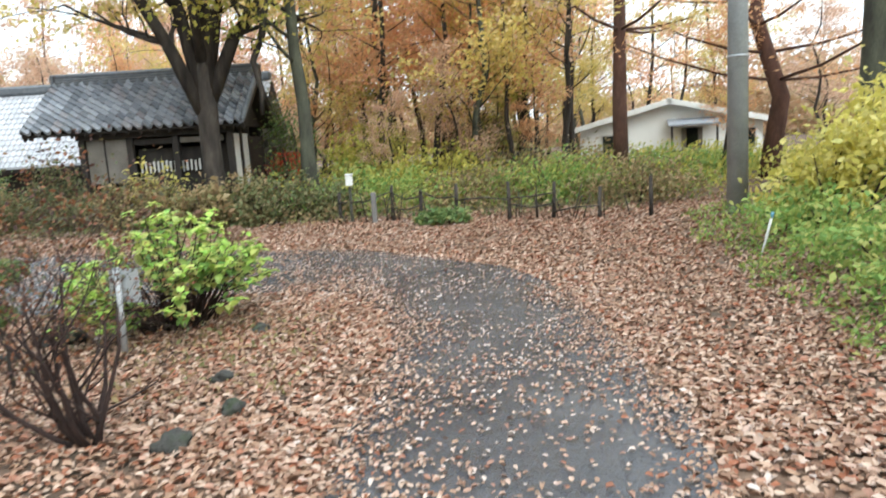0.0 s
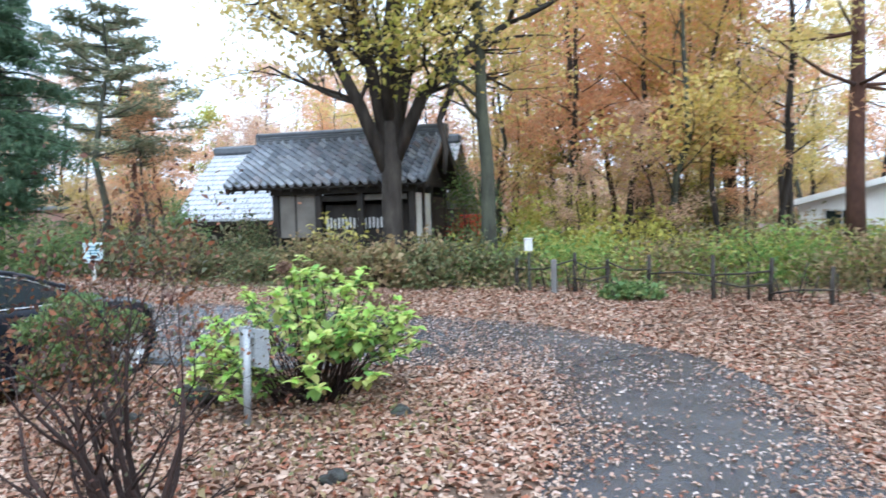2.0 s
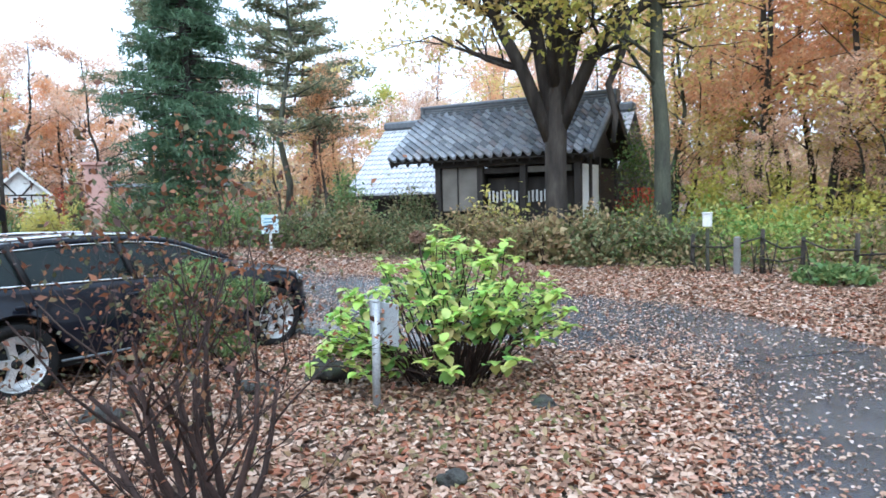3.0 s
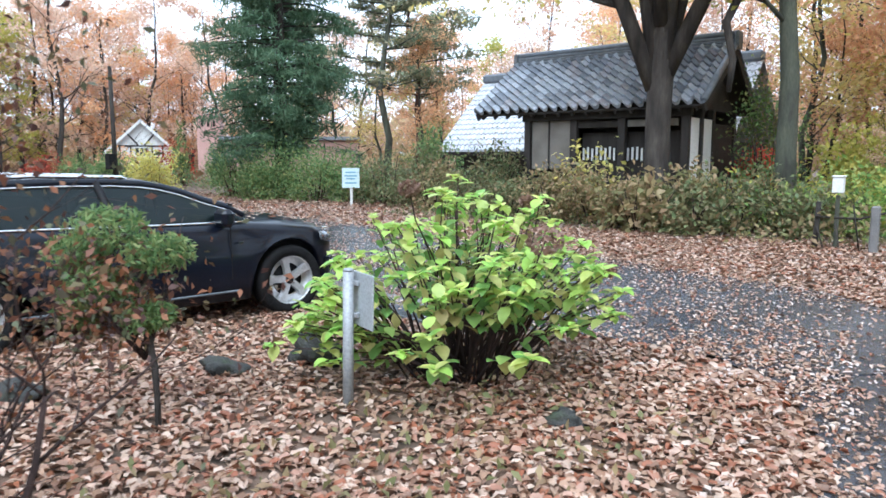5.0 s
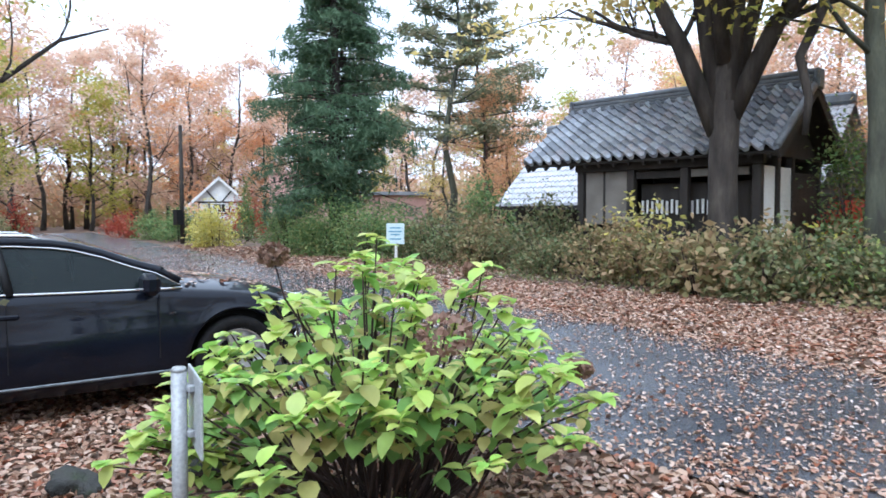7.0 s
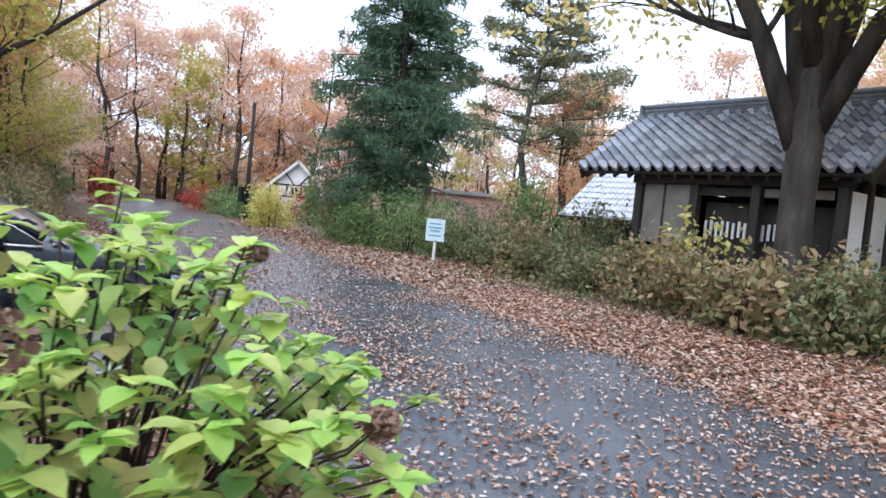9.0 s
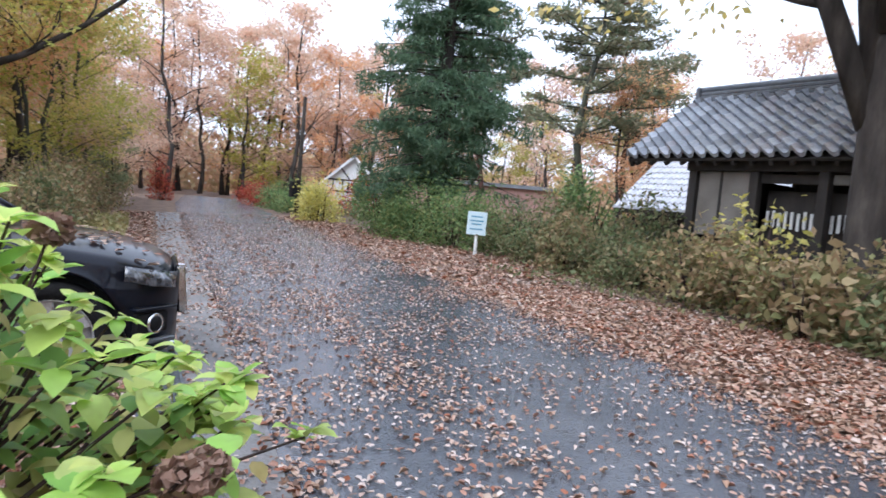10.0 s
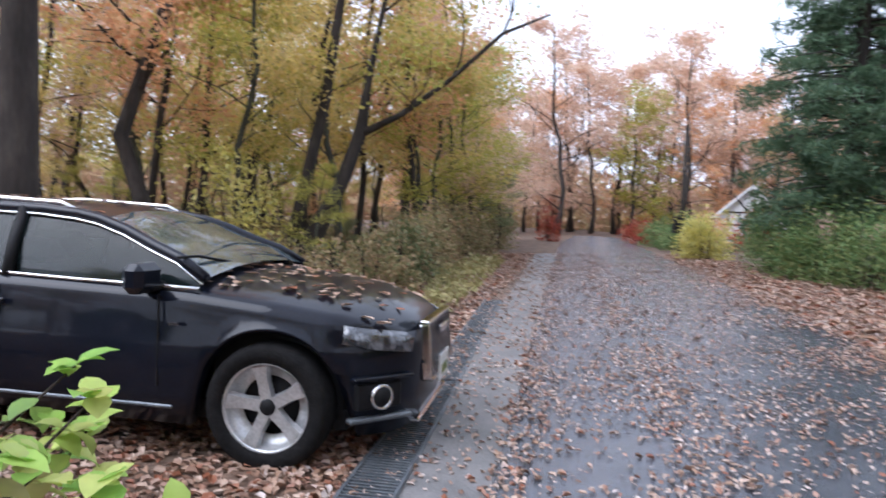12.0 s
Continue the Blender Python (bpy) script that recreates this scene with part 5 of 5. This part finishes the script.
rock(-4.2, 7.35, 0.34, 0.26, 0.2, 1, "dark mossy stone among fallen leaves")
rock(-4.5, 6.75, 0.26, 0.2, 0.12, 2, "flat dark stone among fallen leaves")
rock(-1.72, 4.05, 0.16, 0.13, 0.12, 3, "dark stone at the edge of the drive")
rock(-1.55, 4.75, 0.12, 0.16, 0.1, 4, "dark stone at the edge of the drive")
rock(-1.9, 5.6, 0.13, 0.1, 0.1, 5, "small grey stone in the leaves")
rock(-4.9, 5.5, 0.3, 0.2, 0.13, 6, "dark mossy stone among fallen leaves")
rock(-2.0, 7.35, 0.15, 0.12, 0.1, 7, "small grey stone in the leaves")


# ---- car ----
def lathe(name, prof, material, parent, n=40, label=""):
    """Revolves (radius, across) about the y axis."""
    V, F = [], []
    m = len(prof)
    for i in range(n):
        t = 2 * math.pi * i / n
        for rad, w in prof:
            V.append((rad * math.cos(t), w, rad * math.sin(t)))
    for i in range(n):
        for j in range(m - 1):
            F.append((i * m + j, ((i + 1) % n) * m + j, ((i + 1) % n) * m + j + 1, i * m + j + 1))
    return mesh(name, V, F, material, parent, label, smooth=True)


def car_wheel(root, x, y, out, turn=0.0):
    tyre = lathe("wheel", [(0.25, -0.11), (0.33, -0.12), (0.355, -0.1), (0.362, -0.05), (0.362, 0.05), (0.355, 0.1), (0.33, 0.12), (0.25, 0.11), (0.245, 0.0), (0.25, -0.11)], M_RUBBER, root, label="black tyre on a silver five-spoke rim")
    tyre.matrix_basis = pose(x, y, 0.362, 0, 12, (0 if out > 0 else 180) + turn)
    lathe("rim", [(0.17, 0.02), (0.228, 0.03), (0.238, 0.09), (0.252, 0.112), (0.258, 0.1), (0.25, 0.05), (0.235, -0.05)], M_ALLOY, tyre)
    lathe("brake_disc", [(0.02, 0.0), (0.17, 0.0), (0.17, -0.02)], M_PLASTIC, tyre)
    lathe("hub_cap", [(0.001, 0.085), (0.04, 0.083), (0.052, 0.07), (0.055, 0.03)], M_PLASTIC, tyre, 20)
    for i in range(5):
        a = 2 * math.pi * i / 5 + 0.3
        V = []
        for rad, hw, yo in ((0.04, 0.034, 0.075), (0.14, 0.03, 0.082), (0.235, 0.042, 0.096)):
            for s in (-1, 1):
                for d in (0.0, -0.04):
                    V.append((rad * math.cos(a) - s * hw * math.sin(a) * (1 if d == 0 else 1.25), yo + d, rad * math.sin(a) + s * hw * math.cos(a) * (1 if d == 0 else 1.25)))
        F = []
        for q in range(2):
            b = q * 4
            F += [(b, b + 2, b + 6, b + 4), (b + 1, b + 5, b + 7, b + 3), (b, b + 4, b + 5, b + 1), (b + 2, b + 3, b + 7, b + 6)]
        mesh("spoke", V, F, M_ALLOY, tyre)
    return tyre


def I(s, xs, ys):
    return float(np.interp(s, xs, ys))


def body_section(s):
    W = I(s, (0, 0.05, 0.12, 0.25, 0.45, 0.8, 3.8, 4.3, 4.55, 4.63), (0.44, 0.56, 0.67, 0.80, 0.895, 0.94, 0.94, 0.9, 0.84, 0.76))
    zsh = I(s, (0, 0.1, 0.4, 0.8, 1.3, 2.0, 4.0, 4.5, 4.63), (0.70, 0.80, 0.885, 0.94, 0.985, 1.0, 1.05, 1.02, 0.92))
    zc = I(s, (0, 0.06, 0.2, 0.5, 0.9, 1.3, 4.5, 4.63), (0.72, 0.84, 0.92, 0.99, 1.04, 1.075, 1.07, 0.95))
    zb = I(s, (0, 0.1, 0.5, 4.2, 4.63), (0.24, 0.21, 0.22, 0.24, 0.32))
    for sw in (0.77, 3.6):
        d = abs(s - sw)
        if d < 0.42:
            zb = max(zb, 0.362 + math.sqrt(0.42 ** 2 - d * d))
    pts = [(W - 0.10, zb), (W - 0.03, zb), (W - 0.015, max(0.40, zb + 0.01)), (W, max(0.56, zb + 0.02)), (W - 0.004, max(0.7, zb + 0.03)), (W - 0.035, max(0.785, zb + 0.04)), (W - 0.03, max(zsh - 0.07, zb + 0.05)), (W - 0.06, max(zsh - 0.015, zb + 0.06)), (W - 0.13, max(zsh + 0.01, zb + 0.07)),
           (W * 0.62, zsh + 0.01 + (zc - zsh - 0.01) * 0.6), (W * 0.3, zsh + (zc - zsh) * 0.92), (0, zc)]
    return pts


def parked_car():
    root = anchor("car", pose(-6.74, 8.63, ground_z(-6.6, 7.6) + 0.005, 0, 0, 80.5))
    X = lambda s: 0.77 - s
    st = sorted(set([0, 0.03, 0.06, 0.12, 0.18, 0.28, 0.4] + [round(0.45 + 0.035 * i, 3) for i in range(25)] + [1.4, 1.7, 2.1, 2.5, 2.9, 3.2] + [round(3.25 + 0.035 * i, 3) for i in range(26)] + [4.25, 4.4, 4.5, 4.58, 4.63]))
    V, F = [], []
    k = len(body_section(1.0))
    for s in st:
        p = body_section(s)
        for y, z in p:
            V.append((X(s), y, z))
        for y, z in reversed(p[:-1]):
            V.append((X(s), -y, z))
    m = 2 * k - 1
    for i in range(len(st) - 1):
        for j in range(m - 1):
            F.append((i * m + j, i * m + j + 1, (i + 1) * m + j + 1, (i + 1) * m + j))
    F.append(tuple(range(m - 1, -1, -1)))
    F.append(tuple((len(st) - 1) * m + j for j in range(m)))
    body = mesh("body", V, F, M_CAR, root, "glossy black painted body", smooth=True)
    # glasshouse
    gs = [1.22, 1.4, 1.6, 1.8, 2.0, 2.15, 2.4, 2.8, 3.2, 3.6, 3.9, 4.1, 4.3, 4.46]
    zh = lambda s: I(s, (1.22, 1.4, 1.6, 1.8, 2.0, 2.15, 2.4, 2.8, 3.3, 3.9, 4.1, 4.3, 4.46), (1.045, 1.18, 1.32, 1.44, 1.525, 1.56, 1.585, 1.59, 1.575, 1.50, 1.42, 1.26, 1.10))
    zr = lambda s: belt(s) + (zh(s) - belt(s)) * (0.67 + 0.33 * max(0, min(1, (1.6 - s) / 0.4)))
    yr = lambda s: I(s, (1.22, 1.6, 2.0, 2.5, 3.4, 3.9, 4.46), (0.79, 0.70, 0.635, 0.62, 0.61, 0.6, 0.7))
    belt = lambda s: I(s, (1.22, 2.0, 4.0, 4.5), (1.0, 1.01, 1.06, 1.06))
    for sg in (1, -1):
        V, F = [], []
        for s in gs:
            for f in (0, 0.5, 1):
                V.append((X(s), sg * (0.83 + (yr(s) - 0.83) * f + 0.03 * math.sin(f * 3.14)), belt(s) - 0.03 + (zr(s) - belt(s) + 0.03) * f))
        for i in range(len(gs) - 1):
            for f in range(2):
                q = (i * 3 + f, i * 3 + f + 1, (i + 1) * 3 + f + 1, (i + 1) * 3 + f)
                F.append(q if sg < 0 else q[::-1])
        mesh("side_window", V, F, M_GLASS, root, "dark tinted side glass", smooth=True)
        edge = [(X(s), sg * yr(s), zr(s)) for s in gs]
        round_bar("roof_edge", edge, 0.038, M_CAR, root, sides=8)
        round_bar("window_trim", [(X(s), sg * (0.855 + 0.01), belt(s) - 0.005) for s in gs], 0.012, M_CHROME, root, "bright chrome trim strip", sides=6)
        round_bar("window_trim", [(X(s), sg * (yr(s) + 0.035), zr(s) - 0.03) for s in gs], 0.009, M_CHROME, root, "bright chrome trim strip", sides=6)
        round_bar("roof_rail", [(X(2.2), sg * 0.60, 1.40), (X(2.3), sg * 0.60, 1.445), (X(3.0), sg * 0.59, 1.465), (X(3.7), sg * 0.58, 1.44), (X(3.85), sg * 0.58, 1.39)], 0.018, M_CHROME, root, "silver roof rail", sides=8)
        for s, w in ((2.45, 0.05), (3.45, 0.05)):
            round_bar("pillar", [(X(s), sg * 0.86, belt(s) - 0.02), (X(s + 0.04), sg * (0.86 + yr(s)) / 2 * 1.03, (belt(s) + zr(s)) / 2), (X(s + 0.08), sg * (yr(s) + 0.01), zr(s))], w * 0.7, M_PLASTIC, root, sides=6)
        mir = box("wing_mirror", (0.13, 0.24, 0.17), (X(1.5), sg * 0.98, 1.05), M_CAR, root, "black door mirror", bevel=0.045)
        box("mirror_foot", (0.08, 0.14, 0.05), (X(1.48), sg * 0.89, 1.0), M_PLASTIC, mir)
        for s in (2.35, 3.35):
            box("door_handle", (0.2, 0.03, 0.035), (X(s + 0.15), sg * 0.94, 0.86), M_CAR, root, bevel=0.012)
        for s0 in (1.42, 2.48, 3.42):
            box("door_gap", (0.008, 0.012, 0.52), (X(s0), sg * 0.936, 0.70), M_PLASTIC, root, bevel=0)
        box("sill_trim", (1.9, 0.03, 0.022), (X(2.28), sg * 0.912, 0.32), M_GRATE, root, "thin grey strip along the sill", bevel=0.01)
        box("side_lamp", (0.06, 0.01, 0.02), (X(1.32), sg * 0.945, 0.80), M_LAMPGLASS, root, bevel=0)
        # lamps
        V, Fh = [], []
        ss = np.linspace(0.05, 0.38, 9)
        for s in ss:
            q = (s - 0.015) / 0.485
            sec = body_section(float(s))[1:9]
            zt = min(0.775 + 0.085 * q, sec[-1][1] - 0.02)
            for z in (0.665 + 0.1 * q, 0.72 + 0.085 * q, zt):
                y = float(np.interp(z, [p[1] for p in sec], [p[0] for p in sec]))
                V.append((X(s) + 0.012, sg * (y + 0.012), z))
        for i in range(8):
            for j in range(2):
                qd = (i * 3 + j, i * 3 + j + 1, i * 3 + j + 4, i * 3 + j + 3)
                Fh.append(qd if sg > 0 else qd[::-1])
        lamp = mesh("headlight", V, Fh, M_LAMPGLASS, root, "clear glass headlight", smooth=True)
        md = lamp.modifiers.new("thickness", "SOLIDIFY")
        md.thickness = 0.015
        fog = lathe("fog_light", [(0.001, 0.02), (0.05, 0.022), (0.055, 0.035), (0.07, 0.04), (0.075, 0.02), (0.07, 0.0)], M_CHROME, root, 20, "round fog light with bright ring")
        fog.matrix_basis = pose(X(0.17), sg * 0.735, 0.44, 0, 0, -90 + sg * 43)
        lathe("lens", [(0.001, 0.042), (0.05, 0.041), (0.054, 0.03)], M_PLASTIC, fog, 16)
        box("bumper_grille", (0.05, 0.3, 0.15), (X(0.185), sg * 0.72, 0.44), M_PLASTIC, root, rot=(0, 0, sg * 43))
        box("bumper_fin", (0.06, 0.4, 0.022), (X(0.16), sg * 0.715, 0.545), M_CAR, root, rot=(0, 0, sg * 43))
        box("bumper_fin", (0.06, 0.42, 0.03), (X(0.17), sg * 0.71, 0.31), M_GRATE, root, "grey lower bumper trim", rot=(0, 0, sg * 43))
        box("rear_lamp", (0.08, 0.36, 0.2), (X(4.56), sg * 0.62, 0.93), M_REDPAINT, root, bevel=0.03)

    def top_strip(name, sel, material, label):
        V, F = [], []
        for s in sel:
            for f in (-1, -0.5, 0, 0.5, 1):
                V.append((X(s), f * yr(s), zr(s) + 0.065 * (1 - f * f)))
        for i in range(len(sel) - 1):
            for f in range(4):
                F.append((i * 5 + f, i * 5 + f + 1, (i + 1) * 5 + f + 1, (i + 1) * 5 + f))
        return mesh(name, V, F, material, root, label, smooth=True)

    top_strip("windscreen", gs[:5], M_SCREEN, "sloping windscreen reflecting the sky")
    top_strip("roof", gs[4:11], M_CAR, "")
    top_strip("rear_window", gs[10:], M_GLASS, "")
    for sg in (0.35, -0.35):
        round_bar("wiper", [(X(1.27), sg, 1.115), (X(1.34), sg - 0.3, 1.165), (X(1.36), sg - 0.5, 1.165)], 0.01, M_PLASTIC, root, sides=5)
        seat = box("seat", (0.5, 0.5, 0.6), (X(2.5), sg * 1.05, 0.88), M_PLASTIC, root, bevel=0.1)
        box("headrest", (0.1, 0.26, 0.2), (X(2.7), sg * 1.05, 1.18), M_PLASTIC, seat, bevel=0.04)
    wheel = lathe("steering_wheel", [(0.17, 0.0), (0.185, 0.014), (0.2, 0.0), (0.185, -0.014), (0.17, 0.0)], M_PLASTIC, root, 24)
    wheel.matrix_basis = pose(X(2.0), -0.36, 1.08, 0, 0, 90)
    # front
    gr = box("grille", (0.05, 0.80, 0.36), (X(-0.005), 0, 0.64), M_PLASTIC, root, "dark slatted grille with bright surround", bevel=0.02, rot=(0, -6, 0))
    for y in np.linspace(-0.36, 0.36, 15):
        box("grille_bar", (0.03, 0.012, 0.32), (X(-0.04), y, 0.65), M_CHROME, gr, bevel=0, rot=(0, -6, 0))
    for z, w in ((0.82, 0.82), (0.46, 0.66)):
        box("grille_surround", (0.06, w, 0.025), (X(-0.04 if z < 0.6 else -0.012), 0, z), M_CHROME, root, bevel=0.008)
    for y in (-0.395, 0.395):
        box("grille_surround", (0.06, 0.022, 0.34), (X(-0.025), y, 0.64), M_CHROME, root, bevel=0.008, rot=(0, -6, 0))
    box("badge", (0.02, 0.26, 0.05), (X(-0.06), 0, 0.745), M_CHROME, root, bevel=0.015)
    pl = box("number_plate", (0.015, 0.34, 0.17), (X(-0.075), 0, 0.50), M_WHITE, root, "white number plate", bevel=0.003)
    box("plate_mark", (0.004, 0.22, 0.06), (X(-0.084), 0, 0.48), M_HEDGE, pl, bevel=0)
    box("bumper_lip", (0.12, 1.0, 0.03), (X(0.04), 0, 0.25), M_CHROME, root, "bright lower bumper lip", bevel=0.01)
    box("underbody", (3.9, 1.5, 0.12), (X(2.3), 0, 0.28), M_PLASTIC, root)
    for s in (0.77, 3.6):
        box("wheel_well", (0.8, 1.5, 0.5), (X(s), 0, 0.52), M_PLASTIC, root)
        for sg in (1, -1):
            car_wheel(root, X(s), sg * 0.82, sg, 0)
    return tagged(root, "black sport utility car parked with leaves on its bonnet", "car")


CAR = parked_car()


# ---- fallen leaves and ground plants ----
def inside(P, poly):
    x, y = P[:, 0], P[:, 1]
    c = np.zeros(len(P), bool)
    q = np.array(poly)
    for (x0, y0), (x1, y1) in zip(q, np.roll(q, -1, 0)):
        hit = (y0 > y) != (y1 > y)
        c ^= hit & (x < (x1 - x0) * (y - y0) / np.where(y1 == y0, 1e-9, y1 - y0) + x0)
    return c


def edge_dist(P, line):
    d = np.full(len(P), 1e9)
    q = np.array(line, float)
    for a, b in zip(q[:-1], q[1:]):
        t = np.clip(((P - a) @ (b - a)) / max(1e-9, (b - a) @ (b - a)), 0, 1)
        d = np.minimum(d, np.hypot(*(P - a - t[:, None] * (b - a)).T))
    return d


ASPHALT = [DRIVE_L + DRIVE_R[::-1], ROAD_L + ROAD_R[::-1]]


def litter(name, x0, x1, y0, y1, per_m2, size, seed, label, on_road=0.12, material=M_LITTER):
    """Fallen leaves: thick on the verges, drifted along the road's edges, thin on the road."""
    r = np.random.default_rng(seed)
    n = int((x1 - x0) * (y1 - y0) * per_m2)
    P = np.stack([r.uniform(x0, x1, n), r.uniform(y0, y1, n)], 1)
    road = inside(P, ASPHALT[0]) | inside(P, ASPHALT[1])
    streak = np.exp(-(edge_dist(P, [(a, b + 0.12) for a, b in ROAD_L]) / 0.2) ** 2) + 0.6 * np.exp(-(edge_dist(P, [(a, b + 1.25) for a, b in ROAD_L]) / 0.3) ** 2)
    corner = np.exp(-(np.hypot(P[:, 0] + 1.7, P[:, 1] - 9.6) / 0.55) ** 2)
    strip_l = inside(P, [(-3.6, 8.8), (-5.45, 9.0), (-12, 10.0), (-30, 13.3), (-30, 14.1), (-12.2, 10.83), (-5.5, 9.66), (-3.2, 9.2)])
    d = np.minimum.reduce([edge_dist(P, DRIVE_R[:-2]), edge_dist(P, ROAD_R[1:]), edge_dist(P, DRIVE_L[:-1])])
    drift = 0.5 + 0.5 * np.sin(P[:, 0] * 2.1 + 1.3 * np.sin(P[:, 1] * 1.7)) * np.sin(P[:, 1] * 1.3 + np.cos(P[:, 0] * 0.9))
    p = np.where(road, on_road * (0.4 + 1.2 * drift) + 0.75 * np.exp(-(d / (0.16 + 0.35 * drift)) ** 1.5) + 0.4 * streak + 0.6 * corner, 0.42 + 0.65 * drift)
    p = np.where(strip_l, on_road * 1.2, p)
    keep = (r.uniform(0, 1, n) < p)
    P, road = P[keep], (road | strip_l)[keep]
    z = ground_h(P[:, 0], P[:, 1]) + np.where(road, 0.036, 0.012) + r.uniform(0, 0.02, len(P)) * np.where(road, 0.4, 1.0)
    V, F = leaves(np.c_[P, z], size * np.where(road, 0.62, 1.0), 0.8, r, 0.62, 0.26, True)
    return tagged(mesh(name, V, F, material), label, "leaves", kind="stuff")


litter("fallen_leaves", -8, 6.5, 0.5, 9.0, 1000, 0.061, 91, "thick drift of brown oak leaves beside the drive", 0.075)
litter("fallen_leaves", -10, 6.5, 9.0, 16.5, 640, 0.07, 92, "brown and russet fallen leaves on verge and road", 0.10)
litter("fallen_leaves", -30, -10, 8, 19.5, 110, 0.11, 93, "scattered russet leaves along the road", 0.12)
litter("fallen_leaves", -14, -7, -2, 9.5, 130, 0.11, 94, "fallen leaves under the trees behind the car", 0.1)
litter("fallen_leaves", -16, 12, -9, 0.5, 110, 0.1, 98, "fallen leaves on either side of the drive", 0.12)
litter("fallen_leaves", 6.5, 14, 0.5, 17, 80, 0.1, 99, "thin fallen leaves on the bank", 0.1)
litter("fallen_leaves", -24, 0.4, 8.5, 17.5, 180, 0.062, 95, "pale upturned leaves on the wet road", 0.55, M_LITTER_PALE)
litter("fallen_leaves", -1.2, 2.2, 0.3, 10, 95, 0.066, 96, "pale upturned leaves on the drive", 0.6, M_LITTER_PALE)


def cover(name, boxes, per_m2, size, hgt, material, seed, label, keep=None, category="undergrowth"):
    """Low growth of loose leaves and blades over rectangles of the ground."""
    r = np.random.default_rng(seed)
    out = []
    for x0, x1, y0, y1 in boxes:
        n = int((x1 - x0) * (y1 - y0) * per_m2)
        P = np.stack([r.uniform(x0, x1, n), r.uniform(y0, y1, n)], 1)
        lump = 0.5 + 0.5 * np.sin(P[:, 0] * 1.9 + seed) * np.sin(P[:, 1] * 2.3 + 0.7 * np.sin(P[:, 0]))
        h = np.abs(r.uniform(0, 1, n)) * hgt * (0.3 + lump)
        out.append(np.c_[P, ground_h(P[:, 0], P[:, 1]) + 0.02 + h])
    P = np.concatenate(out)
    if keep is not None:
        P = P[keep(P)]
    V, F = leaves(P, size, 0.15, r, 0.5)
    return tagged(mesh(name, V, F, material), label, category, kind="stuff")


cover("undergrowth", [(-5, 14, 17.2, 30)], 55, 0.15, 0.9, M_GOLDGREEN, 201, "yellow-green brush under the trees")
cover("undergrowth", [(-4, 7, 16.5, 20)], 80, 0.12, 0.75, M_WEED, 202, "tall weeds behind the fence")
cover("undergrowth", [(-42, -12, -8, 12)], 26, 0.17, 0.8, M_MIXED, 203, "brown brush on the woodland floor", keep=lambda P: P[:, 1] < 7.5 - (P[:, 0] + 12) * 0.16)
cover("undergrowth", [(-45, -13, 18.5, 34)], 22, 0.16, 0.8, M_SHRUB, 204, "dull green brush beside the road", keep=lambda P: P[:, 1] > 17.6 - (P[:, 0] + 14) * 0.18)
cover("undergrowth", [(-4, 7, 15.7, 20)], 70, 0.12, 0.55, M_MIXED, 209, "browning weeds behind the fence")
cover("bank_plants", [(2.0, 11, -3, 12.9)], 230, 0.075, 0.18, M_WEED, 205, "green weeds covering the bank", keep=lambda P: P[:, 0] > 2.45 + 0.15 * P[:, 1] + 0.14 * np.sin(P[:, 1] * 2.2) + 0.08 * np.sin(P[:, 1] * 7.1))
cover("tufts", [(-3.2, -1.2, 5.0, 8.0)], 70, 0.07, 0.10, M_MIXED, 206, "sparse green and brown tufts in the leaves")
cover("dry_grass", [(-24, -11, 9.2, 13)], 120, 0.14, 0.32, M_DEADGRASS, 207, "pale dry grass on the verge", keep=lambda P: (P[:, 1] < 9.5 - (P[:, 0] + 11) * 0.155) & (P[:, 1] > 8.4 - (P[:, 0] + 11) * 0.155))
cover("verge_plants", [(-12, 4.5, 15.2, 17.4)], 60, 0.10, 0.22, M_SHRUB, 208, "low green plants along the verge", keep=lambda P: P[:, 1] > 16.1 - 0.12 * (P[:, 0] + 3) * (P[:, 0] > -3))


def bonnet_leaves():
    r = np.random.default_rng(97)
    m = CAR.matrix_basis
    pts = []
    for i in range(150):
        s = r.uniform(0.15, 1.35)
        sec = body_section(s)
        y = r.uniform(-0.75, 0.75)
        ys, zs = [p[0] for p in sec[8:]][::-1], [p[1] for p in sec[8:]][::-1]
        pts.append(m @ Vector((0.77 - s, y, float(np.interp(abs(y), ys, zs)) + 0.012)))
    for i in range(70):
        s, y = r.uniform(2.1, 3.7), r.uniform(-0.55, 0.55)
        pts.append(m @ Vector((0.77 - s, y, float(np.interp(s, (2.0, 2.4, 2.8, 3.3, 3.9), (1.36, 1.395, 1.405, 1.405, 1.36))) + 0.075 - 0.19 * y * y)))
    V, F = leaves(np.array([tuple(p) for p in pts]), 0.065, 0.93, r, 0.6, 0.1, True)
    return tagged(mesh("leaves_on_car", V, F, M_LITTER), "russet leaves lying on the parked car", "leaves", kind="stuff")


bonnet_leaves()
